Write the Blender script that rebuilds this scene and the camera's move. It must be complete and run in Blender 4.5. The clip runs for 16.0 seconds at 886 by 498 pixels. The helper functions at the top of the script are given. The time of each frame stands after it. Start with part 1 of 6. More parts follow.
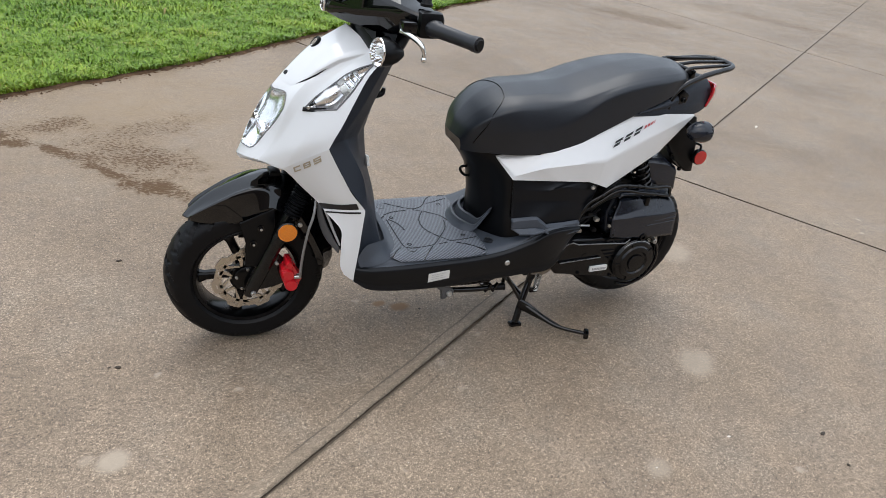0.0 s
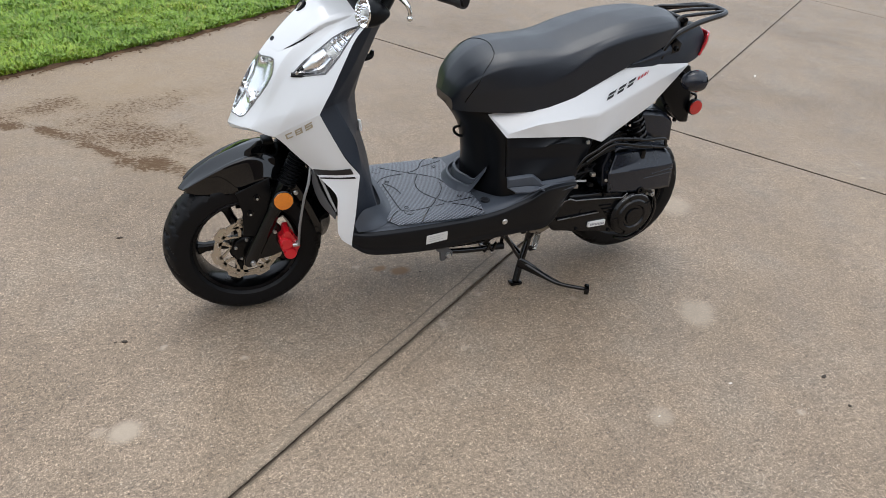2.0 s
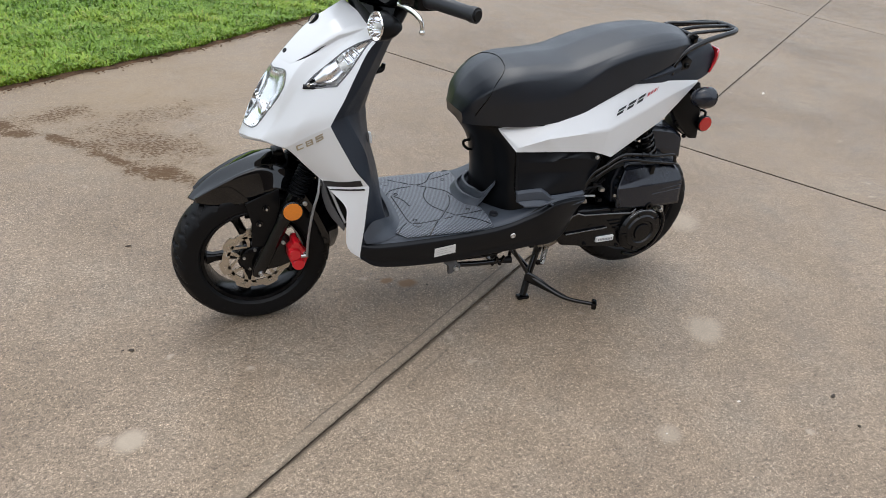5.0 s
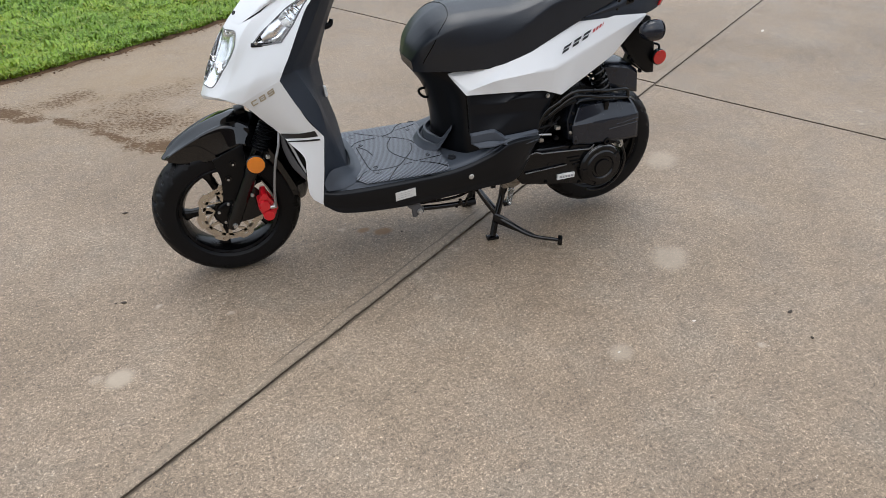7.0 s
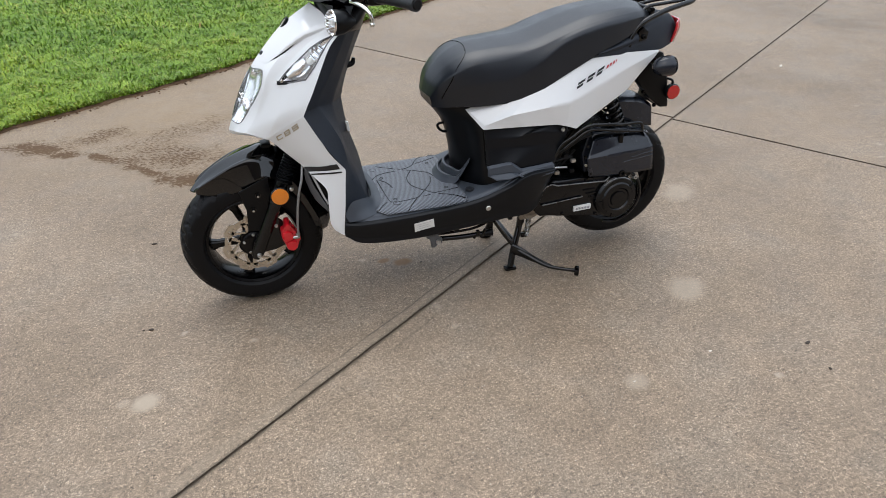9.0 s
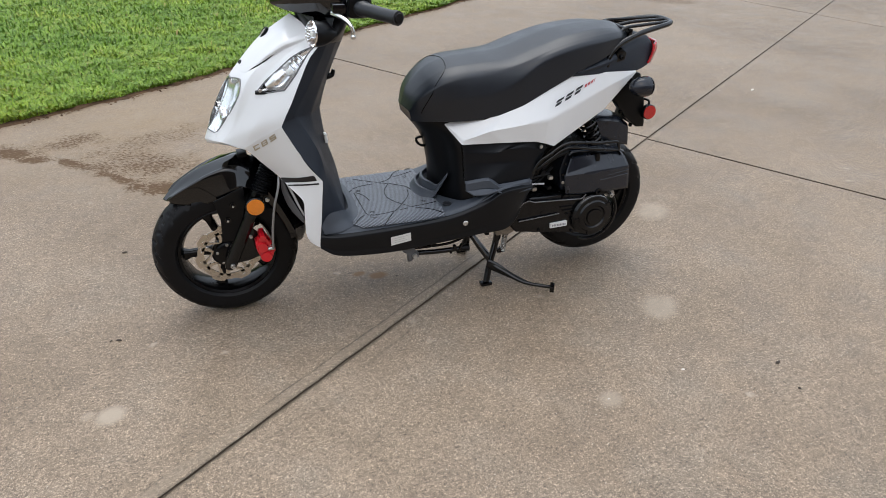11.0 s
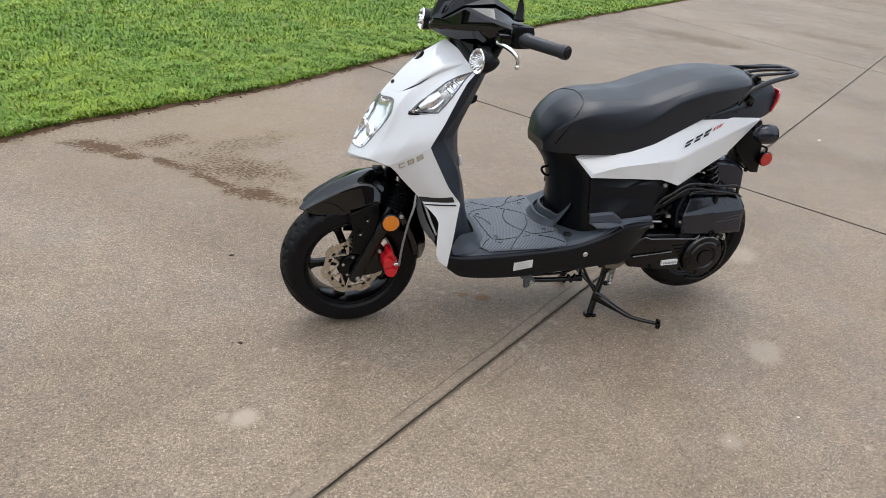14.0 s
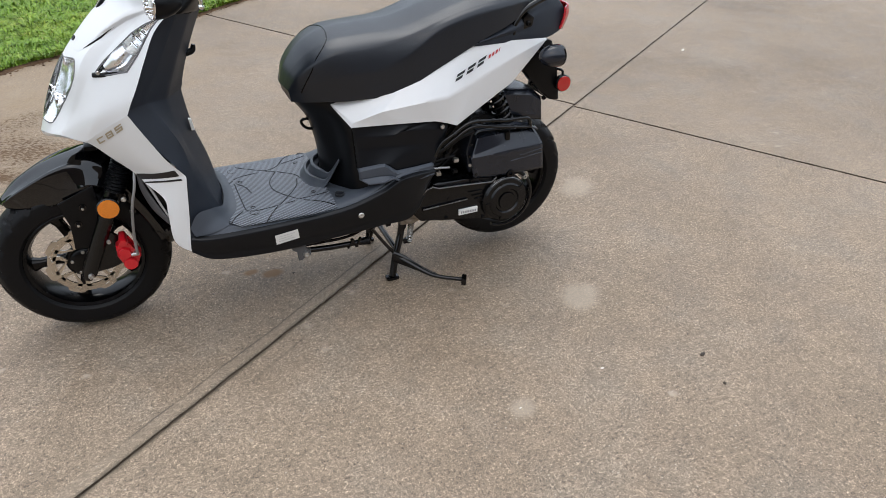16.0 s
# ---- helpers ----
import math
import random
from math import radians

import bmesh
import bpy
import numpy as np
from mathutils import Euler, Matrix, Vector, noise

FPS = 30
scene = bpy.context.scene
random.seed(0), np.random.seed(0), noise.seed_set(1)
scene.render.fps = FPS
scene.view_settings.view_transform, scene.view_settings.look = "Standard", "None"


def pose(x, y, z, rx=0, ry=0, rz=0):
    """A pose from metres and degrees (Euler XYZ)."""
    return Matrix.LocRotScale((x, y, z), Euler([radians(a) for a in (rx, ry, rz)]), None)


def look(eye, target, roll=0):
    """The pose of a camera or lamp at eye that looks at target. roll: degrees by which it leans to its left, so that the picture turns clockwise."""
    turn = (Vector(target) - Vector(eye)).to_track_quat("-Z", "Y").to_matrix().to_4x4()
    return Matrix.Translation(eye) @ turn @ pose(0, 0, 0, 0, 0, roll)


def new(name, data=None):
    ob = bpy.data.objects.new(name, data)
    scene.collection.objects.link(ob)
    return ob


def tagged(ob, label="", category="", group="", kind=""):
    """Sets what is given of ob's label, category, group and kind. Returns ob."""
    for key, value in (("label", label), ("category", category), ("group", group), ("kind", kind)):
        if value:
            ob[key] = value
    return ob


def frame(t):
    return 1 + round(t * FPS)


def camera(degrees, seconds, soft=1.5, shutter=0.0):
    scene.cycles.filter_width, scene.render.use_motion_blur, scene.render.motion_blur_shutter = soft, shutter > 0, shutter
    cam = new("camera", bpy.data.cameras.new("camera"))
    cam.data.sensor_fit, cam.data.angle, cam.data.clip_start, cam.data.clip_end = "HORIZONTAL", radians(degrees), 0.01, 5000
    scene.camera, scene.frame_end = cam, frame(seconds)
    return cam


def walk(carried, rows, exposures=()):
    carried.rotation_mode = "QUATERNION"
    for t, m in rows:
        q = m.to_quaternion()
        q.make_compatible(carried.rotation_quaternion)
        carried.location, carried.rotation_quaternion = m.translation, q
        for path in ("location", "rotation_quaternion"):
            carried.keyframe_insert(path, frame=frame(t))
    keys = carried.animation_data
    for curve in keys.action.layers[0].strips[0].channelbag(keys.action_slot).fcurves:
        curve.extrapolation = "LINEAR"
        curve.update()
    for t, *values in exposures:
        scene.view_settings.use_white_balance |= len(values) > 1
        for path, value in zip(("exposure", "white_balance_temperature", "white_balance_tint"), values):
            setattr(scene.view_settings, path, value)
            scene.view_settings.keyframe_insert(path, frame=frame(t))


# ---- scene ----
cam = camera(66.0, 16.0, soft=0.55)
PATH = [
    (0, (-0.187, -1.746, 1.324), (0.538, -0.161, 0.343), 8.24),
    (0.5, (-0.189, -1.756, 1.317), (0.482, -0.178, 0.289), 7.88),
    (1, (-0.183, -1.773, 1.315), (0.480, -0.204, 0.266), 6.33),
    (1.5, (-0.176, -1.775, 1.317), (0.480, -0.201, 0.273), 5.54),
    (2, (-0.172, -1.767, 1.313), (0.531, -0.225, 0.250), 5.62),
    (2.5, (-0.166, -1.761, 1.316), (0.533, -0.205, 0.272), 5.19),
    (3, (-0.160, -1.755, 1.312), (0.574, -0.225, 0.254), 6.01),
    (3.5, (-0.168, -1.758, 1.309), (0.524, -0.214, 0.243), 6.47),
    (3.7, (-0.168, -1.758, 1.310), (0.509, -0.213, 0.235), 6.39),
    (5.8, (-0.186, -1.775, 1.313), (0.530, -0.207, 0.298), 5.48),
    (6, (-0.169, -1.791, 1.308), (0.549, -0.239, 0.271), 5.11),
    (6.5, (-0.081, -1.874, 1.314), (0.620, -0.341, 0.238), 3.75),
    (7, (-0.005, -1.987, 1.304), (0.564, -0.419, 0.200), 0.53),
    (7.5, (0.005, -2.025, 1.304), (0.543, -0.447, 0.199), -1.60),
    (8, (0.005, -2.040, 1.308), (0.541, -0.431, 0.249), -1.05),
    (8.5, (-0.003, -2.041, 1.314), (0.529, -0.407, 0.289), -0.65),
    (8.7, (-0.004, -2.040, 1.317), (0.520, -0.402, 0.296), -0.62),
    (10.8, (-0.007, -2.028, 1.316), (0.569, -0.388, 0.326), 1.35),
    (11, (-0.009, -2.028, 1.314), (0.591, -0.392, 0.332), 1.78),
    (11.5, (-0.008, -2.034, 1.316), (0.631, -0.408, 0.343), 2.50),
    (12, (-0.016, -2.037, 1.328), (0.601, -0.376, 0.400), 4.11),
    (12.5, (-0.018, -2.021, 1.320), (0.705, -0.429, 0.350), 3.57),
    (13, (-0.112, -2.021, 1.306), (0.557, -0.387, 0.366), 5.78),
    (13.5, (-0.332, -1.937, 1.321), (0.264, -0.289, 0.357), 5.00),
    (14, (-0.369, -1.934, 1.319), (0.220, -0.264, 0.388), 6.01),
    (14.5, (-0.351, -1.932, 1.319), (0.326, -0.300, 0.380), 6.39),
    (15, (-0.174, -1.927, 1.323), (0.497, -0.332, 0.319), 3.59),
    (15.5, (0.049, -1.932, 1.318), (0.657, -0.340, 0.272), 1.97),
    (16, (0.225, -1.855, 1.285), (0.942, -0.326, 0.213), 2.14),
]
EXPOSURES = [(0.0, 0.28), (15.0, 0.28), (16.0, 0.34)]
walk(cam, [(t, look(eye, aim, roll)) for t, eye, aim, roll in PATH], EXPOSURES)

# ---- light: a bright overcast sky ----
world = bpy.data.worlds.new("overcast_sky")
scene.world = world
world.use_nodes = True
wn, wl = world.node_tree.nodes, world.node_tree.links
wn.clear()
sky = wn.new("ShaderNodeTexSky")
sky.sky_type = "NISHITA"
sky.sun_disc = False
sky.sun_elevation, sky.sun_rotation = radians(55), radians(200)
sky.air_density, sky.dust_density, sky.ozone_density = 1.0, 4.0, 1.0
cloud = wn.new("ShaderNodeMixRGB")
cloud.inputs[0].default_value = 0.75
cloud.inputs[2].default_value = (8.0, 8.8, 9.9, 1)
bg = wn.new("ShaderNodeBackground")
bg.inputs[1].default_value = 0.15
out = wn.new("ShaderNodeOutputWorld")
wl.new(sky.outputs[0], cloud.inputs[1])
# an overcast dome, brighter overhead than at the horizon
way = wn.new("ShaderNodeTexCoord")
split = wn.new("ShaderNodeSeparateXYZ")
wl.new(way.outputs["Generated"], split.inputs[0])
dome = wn.new("ShaderNodeMapRange")
dome.inputs["From Min"].default_value, dome.inputs["From Max"].default_value = 0.0, 1.0
dome.inputs["To Min"].default_value, dome.inputs["To Max"].default_value = 0.80, 1.10
wl.new(split.outputs[2], dome.inputs["Value"])
shade = wn.new("ShaderNodeMixRGB")
shade.blend_type = "MULTIPLY"
shade.inputs[0].default_value = 1.0
wl.new(cloud.outputs[0], shade.inputs[1])
wl.new(dome.outputs[0], shade.inputs[2])
wl.new(shade.outputs[0], bg.inputs[0])
wl.new(bg.outputs[0], out.inputs[0])

sun = new("sun", bpy.data.lights.new("sun", "SUN"))
sun.data.energy, sun.data.angle, sun.data.color = 1.2, radians(40), (1.0, 0.97, 0.93)
sun.matrix_world = look((0.8, 1.9, 4.0), (0.6, 0.3, 0.0))

# ---- materials ----
def material(name, rough=0.5, metal=0.0, col=(0.5, 0.5, 0.5), coat=0.0, spec=0.5):
    m = bpy.data.materials.new(name)
    m.use_nodes = True
    b = m.node_tree.nodes["Principled BSDF"]
    b.inputs["Base Color"].default_value = (*col, 1)
    b.inputs["Roughness"].default_value = rough
    b.inputs["Metallic"].default_value = metal
    b.inputs["Coat Weight"].default_value = coat
    b.inputs["Coat Roughness"].default_value = 0.04
    b.inputs["Specular IOR Level"].default_value = spec
    return m, m.node_tree.nodes, m.node_tree.links, b


def noise_node(n, l, scale, detail=4.0, rough=0.55, where=None):
    t = n.new("ShaderNodeTexNoise")
    t.inputs["Scale"].default_value = scale
    t.inputs["Detail"].default_value = detail
    t.inputs["Roughness"].default_value = rough
    if where is None:
        where = n.new("ShaderNodeNewGeometry").outputs["Position"]
    l.new(where, t.inputs["Vector"])
    return t.outputs["Fac"]


def ramp(n, l, fac, stops):
    r = n.new("ShaderNodeValToRGB")
    while len(r.color_ramp.elements) < len(stops):
        r.color_ramp.elements.new(0.5)
    for e, (p, c) in zip(r.color_ramp.elements, stops):
        e.position, e.color = p, (c if len(c) == 4 else (*c, 1)) if isinstance(c, tuple) else (c, c, c, 1)
    l.new(fac, r.inputs[0])
    return r.outputs[0]


def mix(n, l, fac, a, b, kind="MIX"):
    x = n.new("ShaderNodeMixRGB")
    x.blend_type = kind
    for s, v in zip(x.inputs, (fac, a, b)):
        if isinstance(v, (int, float)):
            s.default_value = v if s.type == "VALUE" else (v, v, v, 1)
        elif isinstance(v, tuple):
            s.default_value = (*v, 1)
        else:
            l.new(v, s)
    return x.outputs[0]


def maths(n, l, op, a, b=0.0, clamp=False):
    x = n.new("ShaderNodeMath")
    x.operation, x.use_clamp = op, clamp
    for s, v in zip(x.inputs, (a, b)):
        if isinstance(v, (int, float)):
            s.default_value = v
        else:
            l.new(v, s)
    return x.outputs[0]


def bump(n, l, b, height, strength, distance):
    x = n.new("ShaderNodeBump")
    x.inputs["Strength"].default_value = strength
    x.inputs["Distance"].default_value = distance
    l.new(height, x.inputs["Height"])
    l.new(x.outputs[0], b.inputs["Normal"])
    return x


def simple(name, col, rough, metal=0.0, coat=0.0, grain=0.0, size=0.001, vary=0.12, wear=0.1, spec=0.5):
    """A surface with fine relief, and with slight changes of tone and gloss at two scales."""
    m, n, l, b = material(name, rough, metal, col, coat, spec)
    big, fine = noise_node(n, l, 14.0), noise_node(n, l, 0.5 / size, 3.0)
    tone = mix(n, l, 0.35, big, fine)
    lo, hi = tuple(c * (1 - vary) for c in col), tuple(min(1.0, c * (1 + vary)) for c in col)
    l.new(ramp(n, l, tone, [(0.3, lo), (0.7, hi)]), b.inputs["Base Color"])
    l.new(ramp(n, l, big, [(0.3, max(0.02, rough - wear)), (0.7, min(1.0, rough + wear))]), b.inputs["Roughness"])
    if grain:
        bump(n, l, b, fine, grain, size)
    return m


WHITE = simple("pearl_white_paint", (0.695, 0.70, 0.70), 0.28, 0.0, coat=0.8, vary=0.004, wear=0.003)
GLOSS = simple("gloss_black_paint", (0.0016, 0.0018, 0.0024), 0.05, coat=0.0, vary=0.1, wear=0.01, spec=0.6)
PLASTIC = simple("grained_black_plastic", (0.0235, 0.0280, 0.0370), 0.48, grain=0.2, size=0.0012, wear=0.06, spec=0.20)
SATIN = simple("satin_black_plastic", (0.0022, 0.0025, 0.0032), 0.36, grain=0.1, size=0.001, wear=0.05, spec=0.22)
DARK = simple("black_enamelled_steel", (0.0016, 0.0016, 0.0019), 0.18, grain=0.04, size=0.002, spec=0.45)
# bright metal that paints the sky's highlights along the casing's edges
RIDGE = simple("casting_edge_highlight", (0.34, 0.34, 0.35), 0.32, 0.9, grain=0.1, size=0.002)
ENGINE = simple("black_cast_casing", (0.0022, 0.0024, 0.0030), 0.22, grain=0.15, size=0.0015, spec=0.36)
AIRBOX = simple("dark_moulded_plastic", (0.0120, 0.0145, 0.0210), 0.20, grain=0.06, size=0.001, spec=0.5)
# lighter copy of the black plastic, with sky light on upward faces in its colour
DECKP = simple("skylit_deck_plastic", (0.052, 0.060, 0.074), 0.43, grain=0.2, size=0.0012, wear=0.06, spec=0.35)
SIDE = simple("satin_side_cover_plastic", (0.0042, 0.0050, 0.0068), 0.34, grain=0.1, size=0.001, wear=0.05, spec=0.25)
VINYL = simple("black_seat_vinyl", (0.0085, 0.0112, 0.0165), 0.35, grain=0.2, size=0.0014, wear=0.04, spec=0.5)
RUBBER = simple("tyre_rubber", (0.0040, 0.0040, 0.0046), 0.48, grain=0.2, size=0.0015, vary=0.25, wear=0.1, spec=0.20)
MATRUB = simple("grey_black_mat_rubber", (0.012, 0.013, 0.016), 0.42, grain=0.2, size=0.001)
RIM = simple("black_wheel_enamel", (0.0014, 0.0014, 0.0017), 0.22, spec=0.25)
STEEL = simple("brushed_disc_steel", (0.56, 0.51, 0.44), 0.25, 0.95, grain=0.1, size=0.0008, vary=0.15)
CHROME = simple("chrome_reflector", (0.93, 0.93, 0.94), 0.12, 1.0, vary=0.03, wear=0.03)
SATINCHROME = simple("satin_chrome_reflector", (0.92, 0.92, 0.93), 0.3, 1.0, vary=0.03, wear=0.05)
ALLOY = simple("polished_lever_alloy", (0.80, 0.79, 0.76), 0.18, 1.0, vary=0.05)
RIMGREY = simple("grey_lamp_seal", (0.13, 0.13, 0.135), 0.35)


def facet_chrome(name, scale):
    """Chrome pressed into small flutes, as lamp makers do it."""
    m, n, l, b = material(name, 0.2, 1.0, (0.95, 0.95, 0.96))
    cells_tex = n.new("ShaderNodeTexVoronoi")
    cells_tex.feature = "SMOOTH_F1"
    cells_tex.inputs["Scale"].default_value = scale
    cells_tex.inputs["Smoothness"].default_value = 0.4
    l.new(n.new("ShaderNodeNewGeometry").outputs["Position"], cells_tex.inputs["Vector"])
    bump(n, l, b, cells_tex.outputs["Distance"], 0.10, 0.008)
    return m


FLUTED = facet_chrome("fluted_chrome", 24.0)
CAST = simple("raw_cast_alloy", (0.36, 0.32, 0.27), 0.5, 0.6, grain=0.4, size=0.002, vary=0.3)
BOLT = simple("zinc_bolt", (0.55, 0.54, 0.52), 0.3, 0.9)
RED = simple("red_caliper_enamel", (0.55, 0.008, 0.016), 0.33, coat=0.5, vary=0.15)
RIMLIGHT = simple("pale_grey_trim", (0.34, 0.34, 0.34), 0.4)
GREYPL = simple("grey_insert_plastic", (0.075, 0.075, 0.078), 0.5, grain=0.1)
STICK = simple("white_sticker_film", (0.72, 0.72, 0.70), 0.45, vary=0.06)
PRINT = simple("faint_grey_print", (0.50, 0.50, 0.49), 0.5)
BAR = simple("grey_print", (0.25, 0.25, 0.26), 0.5)
INK = simple("charcoal_decal", (0.007, 0.007, 0.008), 0.35, coat=0.1)
REDINK = simple("red_decal", (0.42, 0.02, 0.025), 0.35, coat=0.5)
GOLD = simple("champagne_decal", (0.42, 0.37, 0.27), 0.35, 0.5, coat=0.5)
HOSE = simple("braided_hose", (0.30, 0.30, 0.30), 0.4, 0.6, grain=0.5, size=0.002)


def lens_glass(name, col, rough=0.02):
    m, n, l, b = material(name, rough, 0.0, col)
    b.inputs["Transmission Weight"].default_value = 1.0
    b.inputs["IOR"].default_value = 1.2
    return m


LENS = lens_glass("clear_polycarbonate_lens", (0.97, 0.98, 0.98))


def reflector_plastic(name, col):
    m, n, l, b = material(name, 0.16, 0.0, col, coat=0.8)
    v = n.new("ShaderNodeTexVoronoi")
    v.inputs["Scale"].default_value = 380.0
    l.new(n.new("ShaderNodeNewGeometry").outputs["Position"], v.inputs["Vector"])
    dark = tuple(c * 0.8 for c in col)
    l.new(ramp(n, l, v.outputs["Distance"], [(0.1, col), (0.7, dark)]), b.inputs["Base Color"])
    bump(n, l, b, v.outputs["Distance"], 0.4, 0.001)
    return m


AMBER = reflector_plastic("amber_reflector", (0.78, 0.22, 0.010))
REDREF = reflector_plastic("red_reflector", (0.50, 0.012, 0.010))
TAIL = reflector_plastic("red_tail_lens", (0.62, 0.02, 0.03))


# ---- mesh helpers ----
def finish(name, bm, m, smooth=True):
    me = bpy.data.meshes.new(name)
    bmesh.ops.recalc_face_normals(bm, faces=bm.faces)
    bm.to_mesh(me)
    bm.free()
    if smooth:
        me.shade_smooth()
        me.set_sharp_from_angle(angle=radians(38))
    me.materials.append(m)
    return me


def part(name, bm, m, parent, label="", smooth=True, thick=0.0, bevel=0.0):
    """One mesh under a thing or a part."""
    ob = new(name, finish(name, bm, m, smooth))
    ob.parent = parent
    if label:
        ob["label"] = label
    if thick:
        mod = ob.modifiers.new("skin", "SOLIDIFY")
        mod.thickness, mod.offset = thick, 1.0
    if bevel:
        mod = ob.modifiers.new("edge", "BEVEL")
        mod.width, mod.segments, mod.limit_method, mod.angle_limit = bevel, 2, "ANGLE", radians(35)
    return ob


def curve(pts, n, closed=False):
    """n points along a smooth curve through pts, evenly spread by the count of pts."""
    p = np.array(pts, float)
    k = len(p)
    if k == 2:
        return p[0] + np.linspace(0, 1, n)[:, None] * (p[1] - p[0])
    out = []
    for s in np.linspace(0, k if closed else k - 1, n, endpoint=not closed):
        i = int(min(s, k - 1 if closed else k - 2))
        f = s - i
        if closed:
            a, b, c, d = p[(i - 1) % k], p[i % k], p[(i + 1) % k], p[(i + 2) % k]
        else:
            b, c = p[i], p[i + 1]
            a = p[i - 1] if i else 2 * b - c
            d = p[i + 2] if i + 2 < k else 2 * c - b
        out.append(0.5 * (2 * b + (c - a) * f + (2 * a - 5 * b + 4 * c - d) * f * f + (3 * b - a - 3 * c + d) * f ** 3))
    return np.array(out)


def flip(rails):
    return [[(x, -y, z) for x, y, z in r] for r in rails]


def both(rails):
    """Rails from the left to the middle, followed by their mirror images."""
    return rails + flip(rails[-2::-1])


def lin(pts, per=12):
    """Many points along straight runs, so that corners stay sharp."""
    p = np.array(pts, float)
    return np.concatenate([p[i] + (p[i + 1] - p[i]) * np.linspace(0, 1, per, endpoint=False)[:, None] for i in range(len(p) - 1)] + [p[-1:]])


def skin(rails, nu=30, nv=16, hard=False):
    """A grid (nu, nv, 3) over rails that run alike: smooth along them, smooth (or with hard creases) across."""
    along = np.array([curve(r, nu) for r in rails])
    if hard:
        k = len(rails) - 1
        s = np.linspace(0, k, nv)
        i = np.minimum(s.astype(int), k - 1)
        f = (s - i)[:, None, None]
        return (along[i] * (1 - f) + along[i + 1] * f).transpose(1, 0, 2)
    return np.array([curve(along[:, j], nv) for j in range(nu)])


def grid_mesh(g, closed_v=False, drop=None):
    bm = bmesh.new()
    nu, nv = g.shape[:2]
    vs = [[bm.verts.new(g[i, j]) for j in range(nv)] for i in range(nu)]
    for i in range(nu - 1):
        for j in range(nv if closed_v else nv - 1):
            if drop is None or not drop[i][j]:
                k = (j + 1) % nv
                bm.faces.new((vs[i][j], vs[i + 1][j], vs[i + 1][k], vs[i][k]))
    for v in [v for v in bm.verts if not v.link_faces]:
        bm.verts.remove(v)
    return bm


def cap(bm):
    edges = [e for e in bm.edges if e.is_boundary]
    bmesh.ops.holes_fill(bm, edges=edges)
    return bm


def tube(path, r, n=10, steps=0, closed=False):
    """A round bar along a path; r is one radius or one for each point."""
    p = curve(path, steps, closed) if steps else np.array(path, float)
    k = len(p)
    rr = np.interp(np.linspace(0, 1, k), np.linspace(0, 1, len(r)), r) if isinstance(r, (list, tuple)) else np.full(k, r)
    bm = bmesh.new()
    rings, side = [], None
    for i in range(k):
        a, b = (p[i - 1], p[(i + 1) % k]) if closed else (p[max(i - 1, 0)], p[min(i + 1, k - 1)])
        d = Vector(b - a).normalized()
        if side is None:
            side = d.cross((0, 0, 1) if abs(d.z) < 0.9 else (0, 1, 0)).normalized()
        side = (side - d * side.dot(d)).normalized()
        up = d.cross(side)
        rings.append([bm.verts.new(Vector(p[i]) + float(rr[i]) * (math.cos(t) * side + math.sin(t) * up)) for t in np.linspace(0, 2 * math.pi, n, endpoint=False)])
    for i in range(k if closed else k - 1):
        a, b = rings[i], rings[(i + 1) % k]
        for j in range(n):
            bm.faces.new((a[j], a[(j + 1) % n], b[(j + 1) % n], b[j]))
    if not closed:
        bm.faces.new(rings[0][::-1]), bm.faces.new(rings[-1])
    return bm


def lathe(profile, centre, n=48, axis="y", turn=None):
    """Rings (distance along the axis, radius) round an axis through centre."""
    bm = bmesh.new()
    rings = []
    for a, r in profile:
        ring = []
        for t in np.linspace(0, 2 * math.pi, n, endpoint=False):
            q = Vector((r * math.cos(t), a, r * math.sin(t)))
            if axis == "x":
                q = Vector((a, r * math.cos(t), r * math.sin(t)))
            if axis == "z":
                q = Vector((r * math.cos(t), r * math.sin(t), a))
            if turn is not None:
                q = turn @ q
            ring.append(bm.verts.new(Vector(centre) + q))
        rings.append(ring)
    for a, b in zip(rings, rings[1:]):
        for j in range(n):
            bm.faces.new((a[j], a[(j + 1) % n], b[(j + 1) % n], b[j]))
    for ring, r in ((rings[0], profile[0][1]), (rings[-1], profile[-1][1])):
        if r > 1e-5:
            bm.faces.new(ring)
    bmesh.ops.remove_doubles(bm, verts=bm.verts, dist=1e-6)
    return bm


def slab_xz(outline, y0, y1, inset=0.0, bev=0.004, seg=2):
    """An outline in the side view, given depth from y0 (outer face) to y1; the outer face may be drawn in."""
    bm = bmesh.new()
    c = np.mean(outline, axis=0)
    a = [bm.verts.new((c[0] + (x - c[0]) * (1 - inset), y0, c[1] + (z - c[1]) * (1 - inset))) for x, z in outline]
    b = [bm.verts.new((x, y1, z)) for x, z in outline]
    bm.faces.new(a), bm.faces.new(b[::-1])
    for i in range(len(a)):
        j = (i + 1) % len(a)
        bm.faces.new((a[i], b[i], b[j], a[j]))
    if bev:
        bmesh.ops.bevel(bm, geom=list(bm.edges), offset=bev, segments=seg, affect="EDGES", profile=0.6)
    return bm


def block(centre, size, bev=0.003, turn=None):
    bm = bmesh.new()
    bmesh.ops.create_cube(bm, size=1.0, matrix=Matrix.Translation(centre) @ (turn.to_4x4() if turn is not None else Matrix.Identity(4)) @ Matrix.Diagonal((*size, 1)))
    if bev:
        bmesh.ops.bevel(bm, geom=list(bm.edges), offset=bev, segments=2, affect="EDGES", profile=0.6)
    return bm


